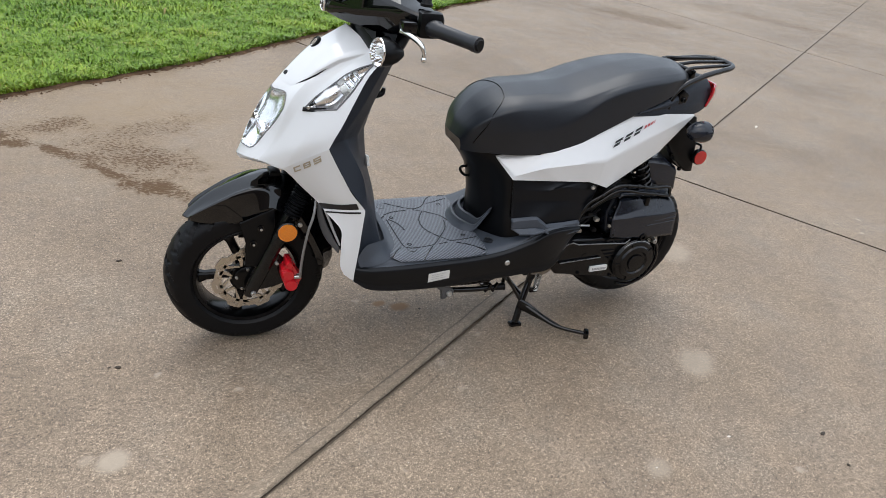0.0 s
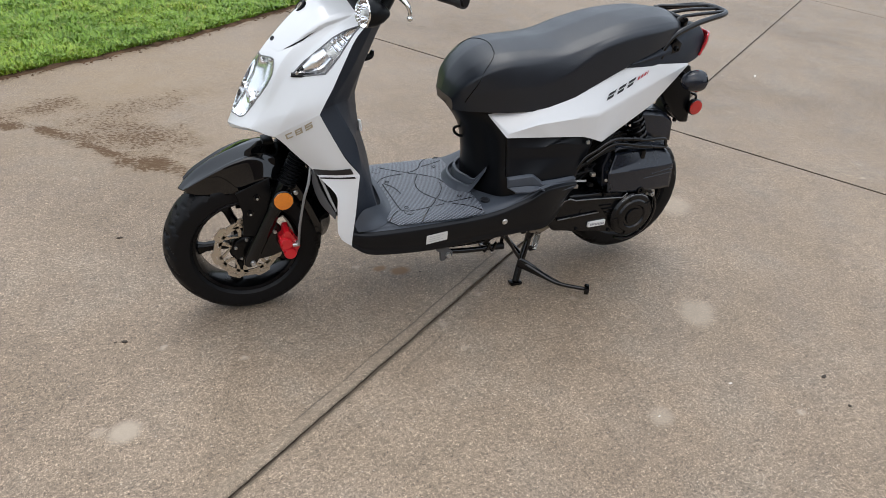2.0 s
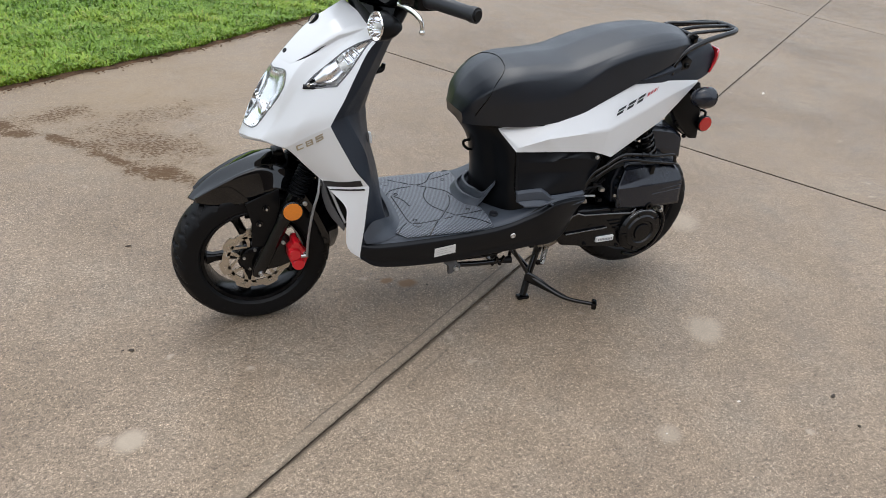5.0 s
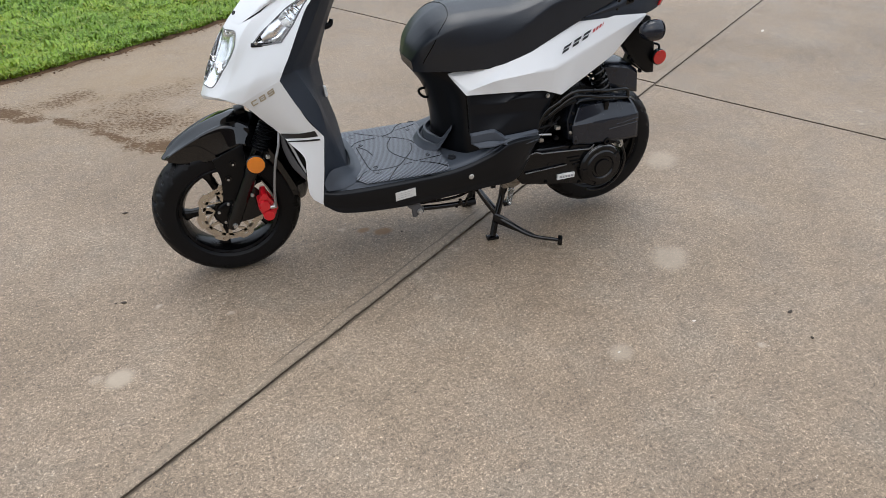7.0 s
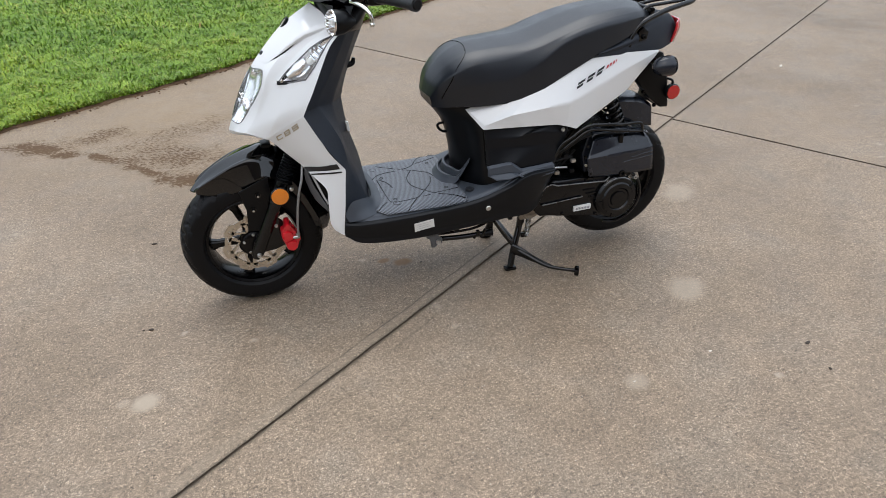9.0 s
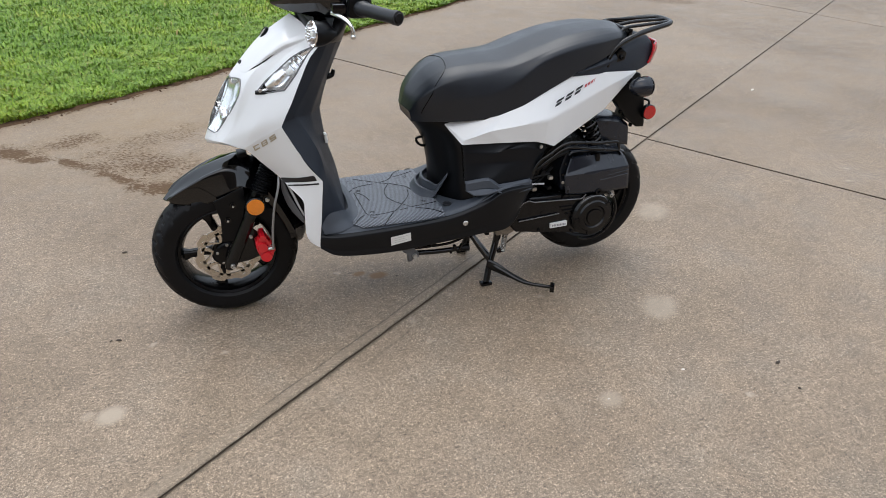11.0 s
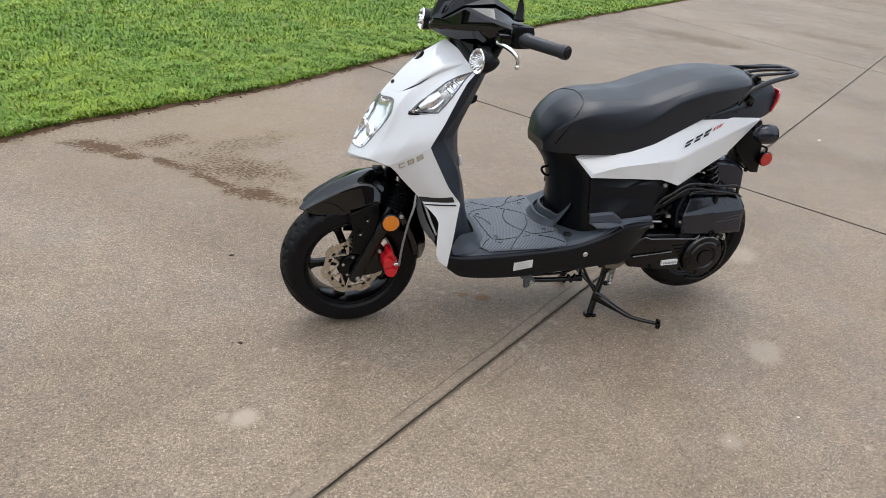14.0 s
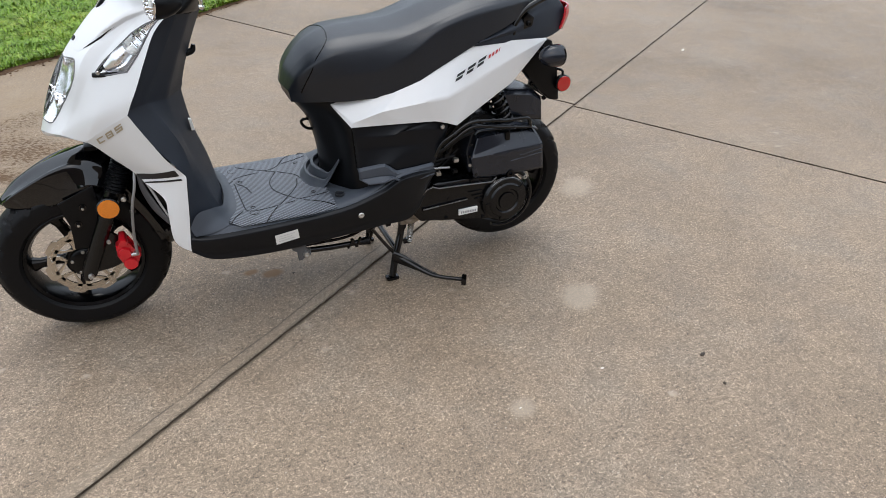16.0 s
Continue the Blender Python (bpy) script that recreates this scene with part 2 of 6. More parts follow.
def join(*bms):
    out = bms[0]
    for b in bms[1:]:
        me = bpy.data.meshes.new("tmp")
        b.to_mesh(me)
        b.free()
        out.from_mesh(me)
        bpy.data.meshes.remove(me)
    return out


def bolt(centre, r=0.006, h=0.006, way="-y"):
    s = -1 if way == "-y" else 1
    bm = lathe([(0.0, r), (s * h * 0.5, r), (s * h, r * 0.75), (s * h, r * 0.4), (s * h * 0.6, r * 0.35), (s * h * 0.6, 0.0)], centre, 12)
    return bm


def normals(g):
    du, dv = np.gradient(g, axis=0), np.gradient(g, axis=1)
    n = np.cross(du, dv)
    return n / np.maximum(np.linalg.norm(n, axis=2, keepdims=True), 1e-9)


def uv_near(g, p):
    """The place on a grid nearest to a point, as fractions along both of its ways."""
    d = np.linalg.norm(g - np.array(p), axis=2)
    i, j = np.unravel_index(d.argmin(), d.shape)
    return np.array([i / (g.shape[0] - 1), j / (g.shape[1] - 1)])


def sample(g, u, v):
    nu, nv = g.shape[:2]
    a, b = min(max(u, 0), 1) * (nu - 1), min(max(v, 0), 1) * (nv - 1)
    i, j = min(int(a), nu - 2), min(int(b), nv - 2)
    f, h = a - i, b - j
    return (g[i, j] * (1 - f) * (1 - h) + g[i + 1, j] * f * (1 - h) + g[i, j + 1] * (1 - f) * h + g[i + 1, j + 1] * f * h)


def patch(g, outline, lift, rings=8, sides=48, grow=1.0, sign=1.0):
    """A piece that follows a skin inside an outline of points near it; lift(k) is its height over the skin, k from 0 (middle) to 1 (rim)."""
    nn = normals(g)
    uv = np.array([uv_near(g, p) for p in outline])
    uv = np.array([uv[int(s) % len(uv)] * (1 - s % 1) + uv[(int(s) + 1) % len(uv)] * (s % 1) for s in np.linspace(0, len(uv), sides, endpoint=False)])
    c = uv.mean(0)
    bm = bmesh.new()
    rows = []
    for k in range(1, rings + 1):
        f = k / rings
        row = []
        for q in uv:
            w = c + (q - c) * f * grow
            nrm = sample(nn, *w)
            row.append(bm.verts.new(sample(g, *w) + sign * float(lift(f)) * nrm))
        rows.append(row)
    mid = bm.verts.new(sample(g, *c) + sign * lift(0.0) * sample(nn, *c))
    for j in range(sides):
        bm.faces.new((mid, rows[0][j], rows[0][(j + 1) % sides]))
    for a, b in zip(rows, rows[1:]):
        for j in range(sides):
            bm.faces.new((a[j], b[j], b[(j + 1) % sides], a[(j + 1) % sides]))
    return bm, np.array([v.co for v in rows[-1]]), c, uv


def hole(g, uv, c):
    """Draw a grid's points onto an outline (given in fractions) and tell which of its cells lie inside."""
    nu, nv = g.shape[:2]
    size = np.array([nu - 1, nv - 1])
    ring = np.concatenate([uv[i] + (uv[(i + 1) % len(uv)] - uv[i]) * np.linspace(0, 1, 6)[:-1, None] for i in range(len(uv))])
    out = g.copy()
    for i in range(nu):
        for j in range(nv):
            d = (ring * size - (i, j))
            k = np.abs(d).max(1)
            if k.min() < 0.5:
                out[i, j] = sample(g, *ring[k.argmin()])

    def inside(q):
        a, b = uv, np.roll(uv, -1, 0)
        hit = (a[:, 1] > q[1]) != (b[:, 1] > q[1])
        with np.errstate(divide="ignore", invalid="ignore"):
            x = (b[:, 0] - a[:, 0]) * (q[1] - a[:, 1]) / (b[:, 1] - a[:, 1]) + a[:, 0]
        return (hit & (q[0] < x)).sum() % 2 == 1

    return out, [[inside(((i + 0.5) / (nu - 1), (j + 0.5) / (nv - 1))) for j in range(nv - 1)] for i in range(nu - 1)]

# ---- the driveway ----
A_POINT, A_WAY = Vector((0.83, -0.02)), Vector((1.0, 0.707)).normalized()
B_POINT, B_WAY = Vector((2.33, 1.05)), Vector((1.0, -1.59)).normalized()
LAWN_EDGE = [(-14.0, -8.2), (-1.46, 1.86), (-0.98, 2.22), (0.03, 2.93), (1.15, 3.98), (2.99, 5.53), (7.09, 8.6), (30.0, 26.0)]


def concrete():
    m, n, l, b = material("worn_sandy_concrete", 0.75, spec=0.3)
    pos = n.new("ShaderNodeNewGeometry").outputs["Position"]
    sep = n.new("ShaderNodeSeparateXYZ")
    l.new(pos, sep.inputs[0])
    cloudy, blotch = noise_node(n, l, 0.9, 5.0, 0.6, pos), noise_node(n, l, 5.0, 6.0, 0.65, pos)
    grit, fine = noise_node(n, l, 120.0, 6.0, 0.82, pos), noise_node(n, l, 600.0, 2.0, 0.6, pos)
    mott = noise_node(n, l, 13.0, 8.0, 0.78, pos)
    mid = noise_node(n, l, 42.0, 6.0, 0.8, pos)
    base = ramp(n, l, cloudy, [(0.3, (0.168, 0.134, 0.101)), (0.5, (0.198, 0.160, 0.123)), (0.72, (0.228, 0.188, 0.147))])
    base = mix(n, l, 0.55, base, ramp(n, l, blotch, [(0.3, (0.150, 0.118, 0.088)), (0.55, (0.205, 0.166, 0.127)), (0.75, (0.25, 0.206, 0.163))]))
    sand = ramp(n, l, grit, [(0.33, 0.10), (0.45, 0.80), (0.54, 1.10), (0.66, 2.5)])
    base = mix(n, l, 0.82, base, sand, "MULTIPLY")
    base = mix(n, l, 0.6, base, ramp(n, l, fine, [(0.3, 0.35), (0.5, 1.0), (0.68, 2.0)]), "MULTIPLY")
    base = mix(n, l, 0.52, base, ramp(n, l, noise_node(n, l, 260.0, 3.0, 0.7, pos), [(0.32, 0.25), (0.5, 1.0), (0.68, 2.3)]), "MULTIPLY")
    base = mix(n, l, 0.55, base, ramp(n, l, mott, [(0.28, 0.66), (0.5, 1.0), (0.72, 1.28)]), "MULTIPLY")
    base = mix(n, l, 0.6, base, ramp(n, l, mid, [(0.32, (0.55, 0.5, 0.46)), (0.5, (1.0, 1.0, 1.0)), (0.68, (1.5, 1.48, 1.44))]), "MULTIPLY")
    base = mix(n, l, 0.6, base, ramp(n, l, noise_node(n, l, 2.3, 5.0, 0.65, pos), [(0.35, (1.02, 0.97, 0.90)), (0.5, (1.05, 1.0, 0.96)), (0.65, (0.98, 1.0, 1.03))]), "MULTIPLY")
    chips = n.new("ShaderNodeTexVoronoi")
    chips.inputs["Scale"].default_value = 55.0
    l.new(pos, chips.inputs["Vector"])
    chip = ramp(n, l, chips.outputs["Distance"], [(0.045, 1.0), (0.12, 0.0)])
    pick = ramp(n, l, chips.outputs["Color"], [(0.48, 0.0), (0.60, 1.0)])
    base = mix(n, l, maths(n, l, "MULTIPLY", chip, pick), base, (0.52, 0.48, 0.42))
    flakes = n.new("ShaderNodeTexVoronoi")
    flakes.inputs["Scale"].default_value = 8.0
    l.new(pos, flakes.inputs["Vector"])
    torn = maths(n, l, "ADD", flakes.outputs["Distance"], maths(n, l, "MULTIPLY", maths(n, l, "SUBTRACT", noise_node(n, l, 60.0, 4.0, 0.7, pos), 0.5), 0.5))
    flake = maths(n, l, "MULTIPLY", ramp(n, l, torn, [(0.02, 1.0), (0.13, 0.0)]), ramp(n, l, flakes.outputs["Color"], [(0.66, 0.0), (0.74, 0.75)]))
    base = mix(n, l, flake, base, (0.40, 0.345, 0.285))
    wide = noise_node(n, l, 0.55, 4.0, 0.6, pos)
    base = mix(n, l, 0.8, base, ramp(n, l, wide, [(0.36, (0.78, 0.765, 0.75)), (0.5, (1.0, 1.0, 1.0)), (0.64, (1.16, 1.17, 1.18))]), "MULTIPLY")
    pits = n.new("ShaderNodeTexVoronoi")
    pits.inputs["Scale"].default_value = 34.0
    l.new(pos, pits.inputs["Vector"])
    pit = maths(n, l, "MULTIPLY", ramp(n, l, pits.outputs["Distance"], [(0.04, 1.0), (0.09, 0.0)]), ramp(n, l, pits.outputs["Color"], [(0.72, 0.0), (0.78, 1.0)]))
    base = mix(n, l, maths(n, l, "MULTIPLY", pit, 0.6), base, (0.07, 0.06, 0.05))

    def spot(x, y, rx, ry, turn=0.0, edge=0.35, rag=0.5, scale=18.0):
        c, s = math.cos(turn), math.sin(turn)
        dx, dy = maths(n, l, "SUBTRACT", sep.outputs[0], x), maths(n, l, "SUBTRACT", sep.outputs[1], y)
        a = maths(n, l, "DIVIDE", maths(n, l, "ADD", maths(n, l, "MULTIPLY", dx, c), maths(n, l, "MULTIPLY", dy, s)), rx)
        e = maths(n, l, "DIVIDE", maths(n, l, "SUBTRACT", maths(n, l, "MULTIPLY", dy, c), maths(n, l, "MULTIPLY", dx, s)), ry)
        d = maths(n, l, "SQRT", maths(n, l, "ADD", maths(n, l, "MULTIPLY", a, a), maths(n, l, "MULTIPLY", e, e)))
        ragged = maths(n, l, "MULTIPLY", maths(n, l, "SUBTRACT", noise_node(n, l, scale, 5.0, 0.65, pos), 0.5), rag * 2)
        return ramp(n, l, maths(n, l, "ADD", d, ragged), [(max(0.0, 1 - edge), 1.0), (min(1.0, 1 + edge * 0.3), 0.0)])

    # pale scrubbed spots, a rusty spot, mud and damp by the lawn
    for x, y, rx, ry, k in ((-0.364, -0.447, 0.05, 0.045, 0.85), (1.38, -0.435, 0.10, 0.075, 0.62), (1.80, 0.22, 0.12, 0.08, 0.50), (0.966, -0.796, 0.05, 0.04, 0.55), (-0.422, -0.43, 0.025, 0.02, 0.4)):
        base = mix(n, l, maths(n, l, "MULTIPLY", spot(x, y, rx, ry, 0.6, 0.5, 0.35), k), base, (0.38, 0.325, 0.262))
    for x, y, rx, ry, k in ((0.50, 0.045, 0.045, 0.030, 1.0), (0.44, 0.075, 0.03, 0.02, 0.9)):
        base = mix(n, l, maths(n, l, "MULTIPLY", spot(x, y, rx, ry, 0.2, 0.5, 0.5), k), base, (0.165, 0.092, 0.036))
    # a sandy film washed out from the lawn
    film = maths(n, l, "MAXIMUM", maths(n, l, "MULTIPLY", spot(-0.35, 2.05, 1.25, 0.75, 0.75, 0.9, 0.5, 3.0), 0.75), maths(n, l, "MULTIPLY", spot(-0.1, 1.1, 0.9, 0.45, -0.5, 0.9, 0.6, 4.0), 0.45))
    film = maths(n, l, "MULTIPLY", film, ramp(n, l, mid, [(0.3, 0.6), (0.6, 1.0)]))
    base = mix(n, l, film, base, (0.262, 0.196, 0.126))
    # mud that ran off it and dried in ripples
    along = maths(n, l, "ADD", maths(n, l, "MULTIPLY", sep.outputs[0], 0.91 * 50), maths(n, l, "MULTIPLY", sep.outputs[1], -0.42 * 50))
    across = maths(n, l, "ADD", maths(n, l, "MULTIPLY", sep.outputs[0], 0.42 * 84), maths(n, l, "MULTIPLY", sep.outputs[1], 0.91 * 84))
    comb = n.new("ShaderNodeCombineXYZ")
    l.new(along, comb.inputs[0])
    l.new(across, comb.inputs[1])
    ripple = noise_node(n, l, 1.0, 5.0, 0.72, comb.outputs[0])
    damp = None
    for x, y, rx, ry, turn, k, sc in ((-0.98, 1.71, 0.26, 0.11, -0.5, 1.0, 10.0), (-0.84, 1.58, 0.10, 0.07, -0.3, 1.0, 12.0), (-0.66, 1.47, 0.18, 0.05, -0.75, 0.95, 14.0), (-0.55, 1.40, 0.20, 0.10, -0.6, 0.62, 12.0), (-0.45, 1.24, 0.22, 0.05, -0.82, 0.95, 14.0),
                                      (-0.27, 1.07, 0.20, 0.10, -0.6, 1.0, 12.0), (-0.15, 0.98, 0.16, 0.08, -0.8, 0.6, 12.0), (-0.30, 1.36, 0.40, 0.22, -0.6, 0.62, 8.0), (-0.30, 1.70, 0.5, 0.22, 0.5, 0.40, 6.0), (-0.70, 1.78, 0.30, 0.16, 0.4, 0.60, 7.0),
                                      (5.1, 5.3, 1.1, 0.5, -0.9, 0.45, 2.0), (7.6, 5.6, 1.6, 0.5, -0.9, 0.35, 1.5)):
        d = maths(n, l, "MULTIPLY", spot(x, y, rx, ry, turn, 0.75, 1.0, sc), k)
        damp = d if damp is None else maths(n, l, "MAXIMUM", damp, d)
    # where the mud is thin only the ripples show
    base = mix(n, l, maths(n, l, "MULTIPLY", damp, 0.48), base, (0.125, 0.078, 0.038))
    gate = maths(n, l, "ADD", maths(n, l, "MULTIPLY", damp, 0.24), maths(n, l, "SUBTRACT", ripple, 0.5))
    damp = maths(n, l, "MULTIPLY", ramp(n, l, gate, [(0.08, 0.0), (0.19, 1.0)]), ramp(n, l, damp, [(0.05, 0.0), (0.30, 1.0)]))
    base = mix(n, l, maths(n, l, "MULTIPLY", damp, 0.80), base, (0.072, 0.038, 0.015))
    # a smoother trowelled margin with its edge line beside the long joint
    nx, ny = -A_WAY.y, A_WAY.x
    off = maths(n, l, "ADD", maths(n, l, "MULTIPLY", sep.outputs[0], nx), maths(n, l, "MULTIPLY", sep.outputs[1], ny))
    off = maths(n, l, "SUBTRACT", off, A_POINT.x * nx + A_POINT.y * ny)
    wob = maths(n, l, "MULTIPLY", maths(n, l, "SUBTRACT", noise_node(n, l, 3.0, 3.0, 0.5, pos), 0.5), 0.03)
    line = maths(n, l, "ABSOLUTE", maths(n, l, "SUBTRACT", maths(n, l, "ADD", off, wob), 0.046))
    line = ramp(n, l, line, [(0.0012, 1.0), (0.0045, 0.0)])
    here = maths(n, l, "MULTIPLY", ramp(n, l, noise_node(n, l, 2.2, 3.0, 0.6, pos), [(0.40, 0.0), (0.50, 1.0)]), 0.9)
    here = maths(n, l, "MULTIPLY", here, ramp(n, l, maths(n, l, "MULTIPLY", sep.outputs[0], 0.5), [(0.45, 1.0), (0.75, 0.15)]))
    base = mix(n, l, maths(n, l, "MULTIPLY", line, here), base, (0.075, 0.060, 0.046))
    band = maths(n, l, "ABSOLUTE", maths(n, l, "SUBTRACT", maths(n, l, "ADD", off, wob), 0.027))
    band = maths(n, l, "MULTIPLY", ramp(n, l, band, [(0.012, 1.0), (0.022, 0.0)]), 0.30)
    base = mix(n, l, band, base, (0.255, 0.212, 0.165))
    line = maths(n, l, "ABSOLUTE", maths(n, l, "ADD", maths(n, l, "ADD", off, maths(n, l, "MULTIPLY", wob, 1.5)), 0.055))
    line = maths(n, l, "MULTIPLY", ramp(n, l, line, [(0.001, 1.0), (0.005, 0.0)]), ramp(n, l, noise_node(n, l, 2.9, 3.0, 0.6, pos), [(0.50, 0.0), (0.58, 0.45)]))
    base = mix(n, l, line, base, (0.085, 0.070, 0.055))
    # grime and chipped edges along the joint itself
    rim_dirt = ramp(n, l, maths(n, l, "ADD", maths(n, l, "ABSOLUTE", off), maths(n, l, "MULTIPLY", maths(n, l, "SUBTRACT", noise_node(n, l, 45.0, 4.0, 0.7, pos), 0.5), 0.022)), [(0.005, 0.8), (0.014, 0.0)])
    base = mix(n, l, rim_dirt, base, (0.095, 0.078, 0.056))
    base = mix(n, l, 1.0, base, (0.962, 0.924, 0.868), "MULTIPLY")
    l.new(base, b.inputs["Base Color"])
    rough = mix(n, l, damp, ramp(n, l, blotch, [(0.3, 0.42), (0.7, 0.68)]), 0.9)
    l.new(rough, b.inputs["Roughness"])
    h = mix(n, l, 0.45, mix(n, l, 0.5, grit, fine), blotch)
    bump(n, l, b, mix(n, l, maths(n, l, "MULTIPLY", pit, 0.8), h, 0.0), 0.35, 0.0022)
    return m


CONCRETE = concrete()


def clip(poly, p, n):
    """The part of a flat outline on the side of the line through p to which n points."""
    out = []
    for a, b in zip(poly, poly[1:] + poly[:1]):
        da, db = (a - p).dot(n), (b - p).dot(n)
        if da >= 0:
            out.append(a)
        if (da >= 0) != (db >= 0):
            out.append(a + (b - a) * (da / (da - db)))
    return out


def cells(poly, cuts, gap):
    todo = [poly]
    for p, way in cuts:
        n = Vector((-way.y, way.x))
        half = gap * (0.8 if abs(way.dot(A_WAY)) < 0.9 else 0.5)
        done = []
        for c in todo:
            # the cross joint was sawn a little out of line on the near side of the long one
            south = (sum(c, Vector((0, 0))) / len(c) - A_POINT).dot(Vector((-A_WAY.y, A_WAY.x))) < 0
            at = p + Vector((0.0, -0.055)) if south and p == B_POINT else p
            done += [q for q in (clip(c, at + n * half, n), clip(c, at - n * half, -n)) if len(q) > 2]
        todo = done
    return todo


def wavering(outline):
    """The outline with its edges near the scooter broken into short, slightly uneven runs."""
    out = []
    for a, b in zip(outline, outline[1:] + outline[:1]):
        long, n = (b - a).length, Vector((-(b - a).y, (b - a).x)).normalized()
        out.append(a)
        t = 0.05
        while t < long - 0.03:
            p = a + (b - a) * (t / long)
            near = (p - Vector((0.8, 0.5))).length < 4.5
            if near:
                w = 0.0022 * noise.noise((p.x * 9, p.y * 9, 1.0)) + 0.0022 * noise.noise((p.x * 31, p.y * 31, n.x))
                out.append(p + n * w)
            t += 0.03 if near else 0.5
    return out


ground_mat = simple("dark_soil", (0.085, 0.062, 0.043), 0.9, grain=0.6, size=0.01, vary=0.4)
bm = bmesh.new()
bmesh.ops.create_grid(bm, x_segments=2, y_segments=2, size=1500.0, matrix=Matrix.Translation((0, 0, -0.0065)))
ground = tagged(new("ground", finish("ground", bm, ground_mat)), "dark brown soil under the driveway and lawn", "ground", kind="structure")

JOINT = simple("dusty_joint_wall", (0.105, 0.080, 0.058), 0.9, grain=0.5, size=0.004, vary=0.3)
driveway = tagged(new("pavement"), "grey-brown worn concrete driveway with sawn joints", "driveway", kind="structure")
field = [Vector(p) for p in ((-40, -40), (45, -40), (45, 45), (-40, 45))]
cuts = [(A_POINT, A_WAY), (A_POINT + Vector((A_WAY.y, -A_WAY.x)) * 3.6, A_WAY), (Vector((-1.84, -1.90)), B_WAY), (B_POINT, B_WAY), (Vector((5.79, 6.35)), Vector((1.0, -3.88)).normalized()), (Vector((11.1, 9.0)), Vector((1.0, -4.5)).normalized())]
for outline in cells(field, cuts, 0.0105):
    if (sum(outline, Vector((0, 0))) / len(outline)).length > 60:
        continue
    outline = wavering(outline)
    bm = bmesh.new()
    top = [bm.verts.new((p.x, p.y, 0.0)) for p in outline]
    low = [bm.verts.new((p.x, p.y, -0.025)) for p in outline]
    face = bm.faces.new(top)
    for i in range(len(top)):
        j = (i + 1) % len(top)
        bm.faces.new((top[i], low[i], low[j], top[j]))
    bmesh.ops.bevel(bm, geom=list(face.edges), offset=0.0022, segments=2, affect="EDGES", profile=0.5)
    slab = part("slab", bm, CONCRETE, driveway, smooth=False)
    slab.data.materials.append(JOINT)
    for f in slab.data.polygons:
        f.material_index = 1 if abs(f.normal.z) < 0.1 else 0

# ---- the lawn ----
def lawn_y(x):
    xs, ys = zip(*LAWN_EDGE)
    return np.interp(x, xs, ys)


rng = np.random.default_rng(4)
bm = bmesh.new()
xs = np.concatenate([np.linspace(-14, -3, 12), np.linspace(-2.9, 9, 240), np.linspace(9.2, 30, 20)])
rows = []
for x in xs:
    y = float(lawn_y(x)) + 0.05 * noise.noise((x * 3.1, 7, 0)) + 0.045 * noise.noise((x * 16, 3, 0)) + 0.015
    rows.append([bm.verts.new((x, y + d, z)) for d, z in ((-0.075 - 0.03 * noise.noise((x * 7, 9, 0)), 0.0015), (-0.03, 0.006), (0.05, 0.012), (0.6, 0.015), (60.0, 0.02))])
for a, b in zip(rows, rows[1:]):
    for j in range(4):
        bm.faces.new((a[j], b[j], b[j + 1], a[j + 1]))
m, n, l, b = material("lawn_floor", 0.9)
pos = n.new("ShaderNodeNewGeometry").outputs["Position"]
l.new(ramp(n, l, noise_node(n, l, 25.0, 5.0, 0.6, pos), [(0.3, (0.05, 0.10, 0.012)), (0.5, (0.09, 0.17, 0.022)), (0.7, (0.15, 0.24, 0.04))]), b.inputs["Base Color"])
bump(n, l, b, noise_node(n, l, 60.0, 4.0, 0.6, pos), 0.8, 0.02)
lawn = tagged(new("lawn", finish("lawn", bm, m)), "thatch floor of the mown lawn with a soil edge", "lawn", kind="structure")
lawn.data.materials.append(simple("wet_soil_edge", (0.105, 0.062, 0.036), 0.95, grain=0.9, size=0.006, vary=0.7, spec=0.15))
for f in lawn.data.polygons:
    if all(lawn.data.vertices[v].co.z < 0.013 for v in f.vertices):
        f.material_index = 1


def grass(name, x, y, tall, wide, seed):
    """Bent blades, each a strip of three faces, at the given places."""
    r = np.random.default_rng(seed)
    k = len(x)
    turn, lean = r.uniform(0, 2 * np.pi, k), r.uniform(0.4, 1.5, k)
    hgt = tall * r.uniform(0.5, 1.1, k)
    dx, dy = np.cos(turn), np.sin(turn)
    wx, wy = -dy * wide / 2, dx * wide / 2
    v = np.zeros((k, 5, 3))
    for i, (s, zf, wf) in enumerate(((0, 0, 1), (0, 0, -1), (0.35, 0.62, 0.85), (0.35, 0.62, -0.85), (1.0, 0.93, 0))):
        v[:, i, 0] = x + dx * s * lean * hgt + wx * wf
        v[:, i, 1] = y + dy * s * lean * hgt + wy * wf
        v[:, i, 2] = 0.008 + hgt * zf * (1 - 0.35 * lean * s)
    base = np.arange(k)[:, None] * 5
    quads = base + np.array([0, 1, 3, 2])
    tris = base + np.array([2, 3, 4])
    me = bpy.data.meshes.new(name)
    me.vertices.add(k * 5)
    me.vertices.foreach_set("co", v.ravel())
    me.loops.add(k * 7)
    me.loops.foreach_set("vertex_index", np.concatenate([quads, tris], 1).ravel())
    me.polygons.add(k * 2)
    starts = (np.arange(k)[:, None] * 7 + np.array([0, 4])).ravel()
    me.polygons.foreach_set("loop_start", starts)
    me.update(calc_edges=True)
    me.validate()
    return me


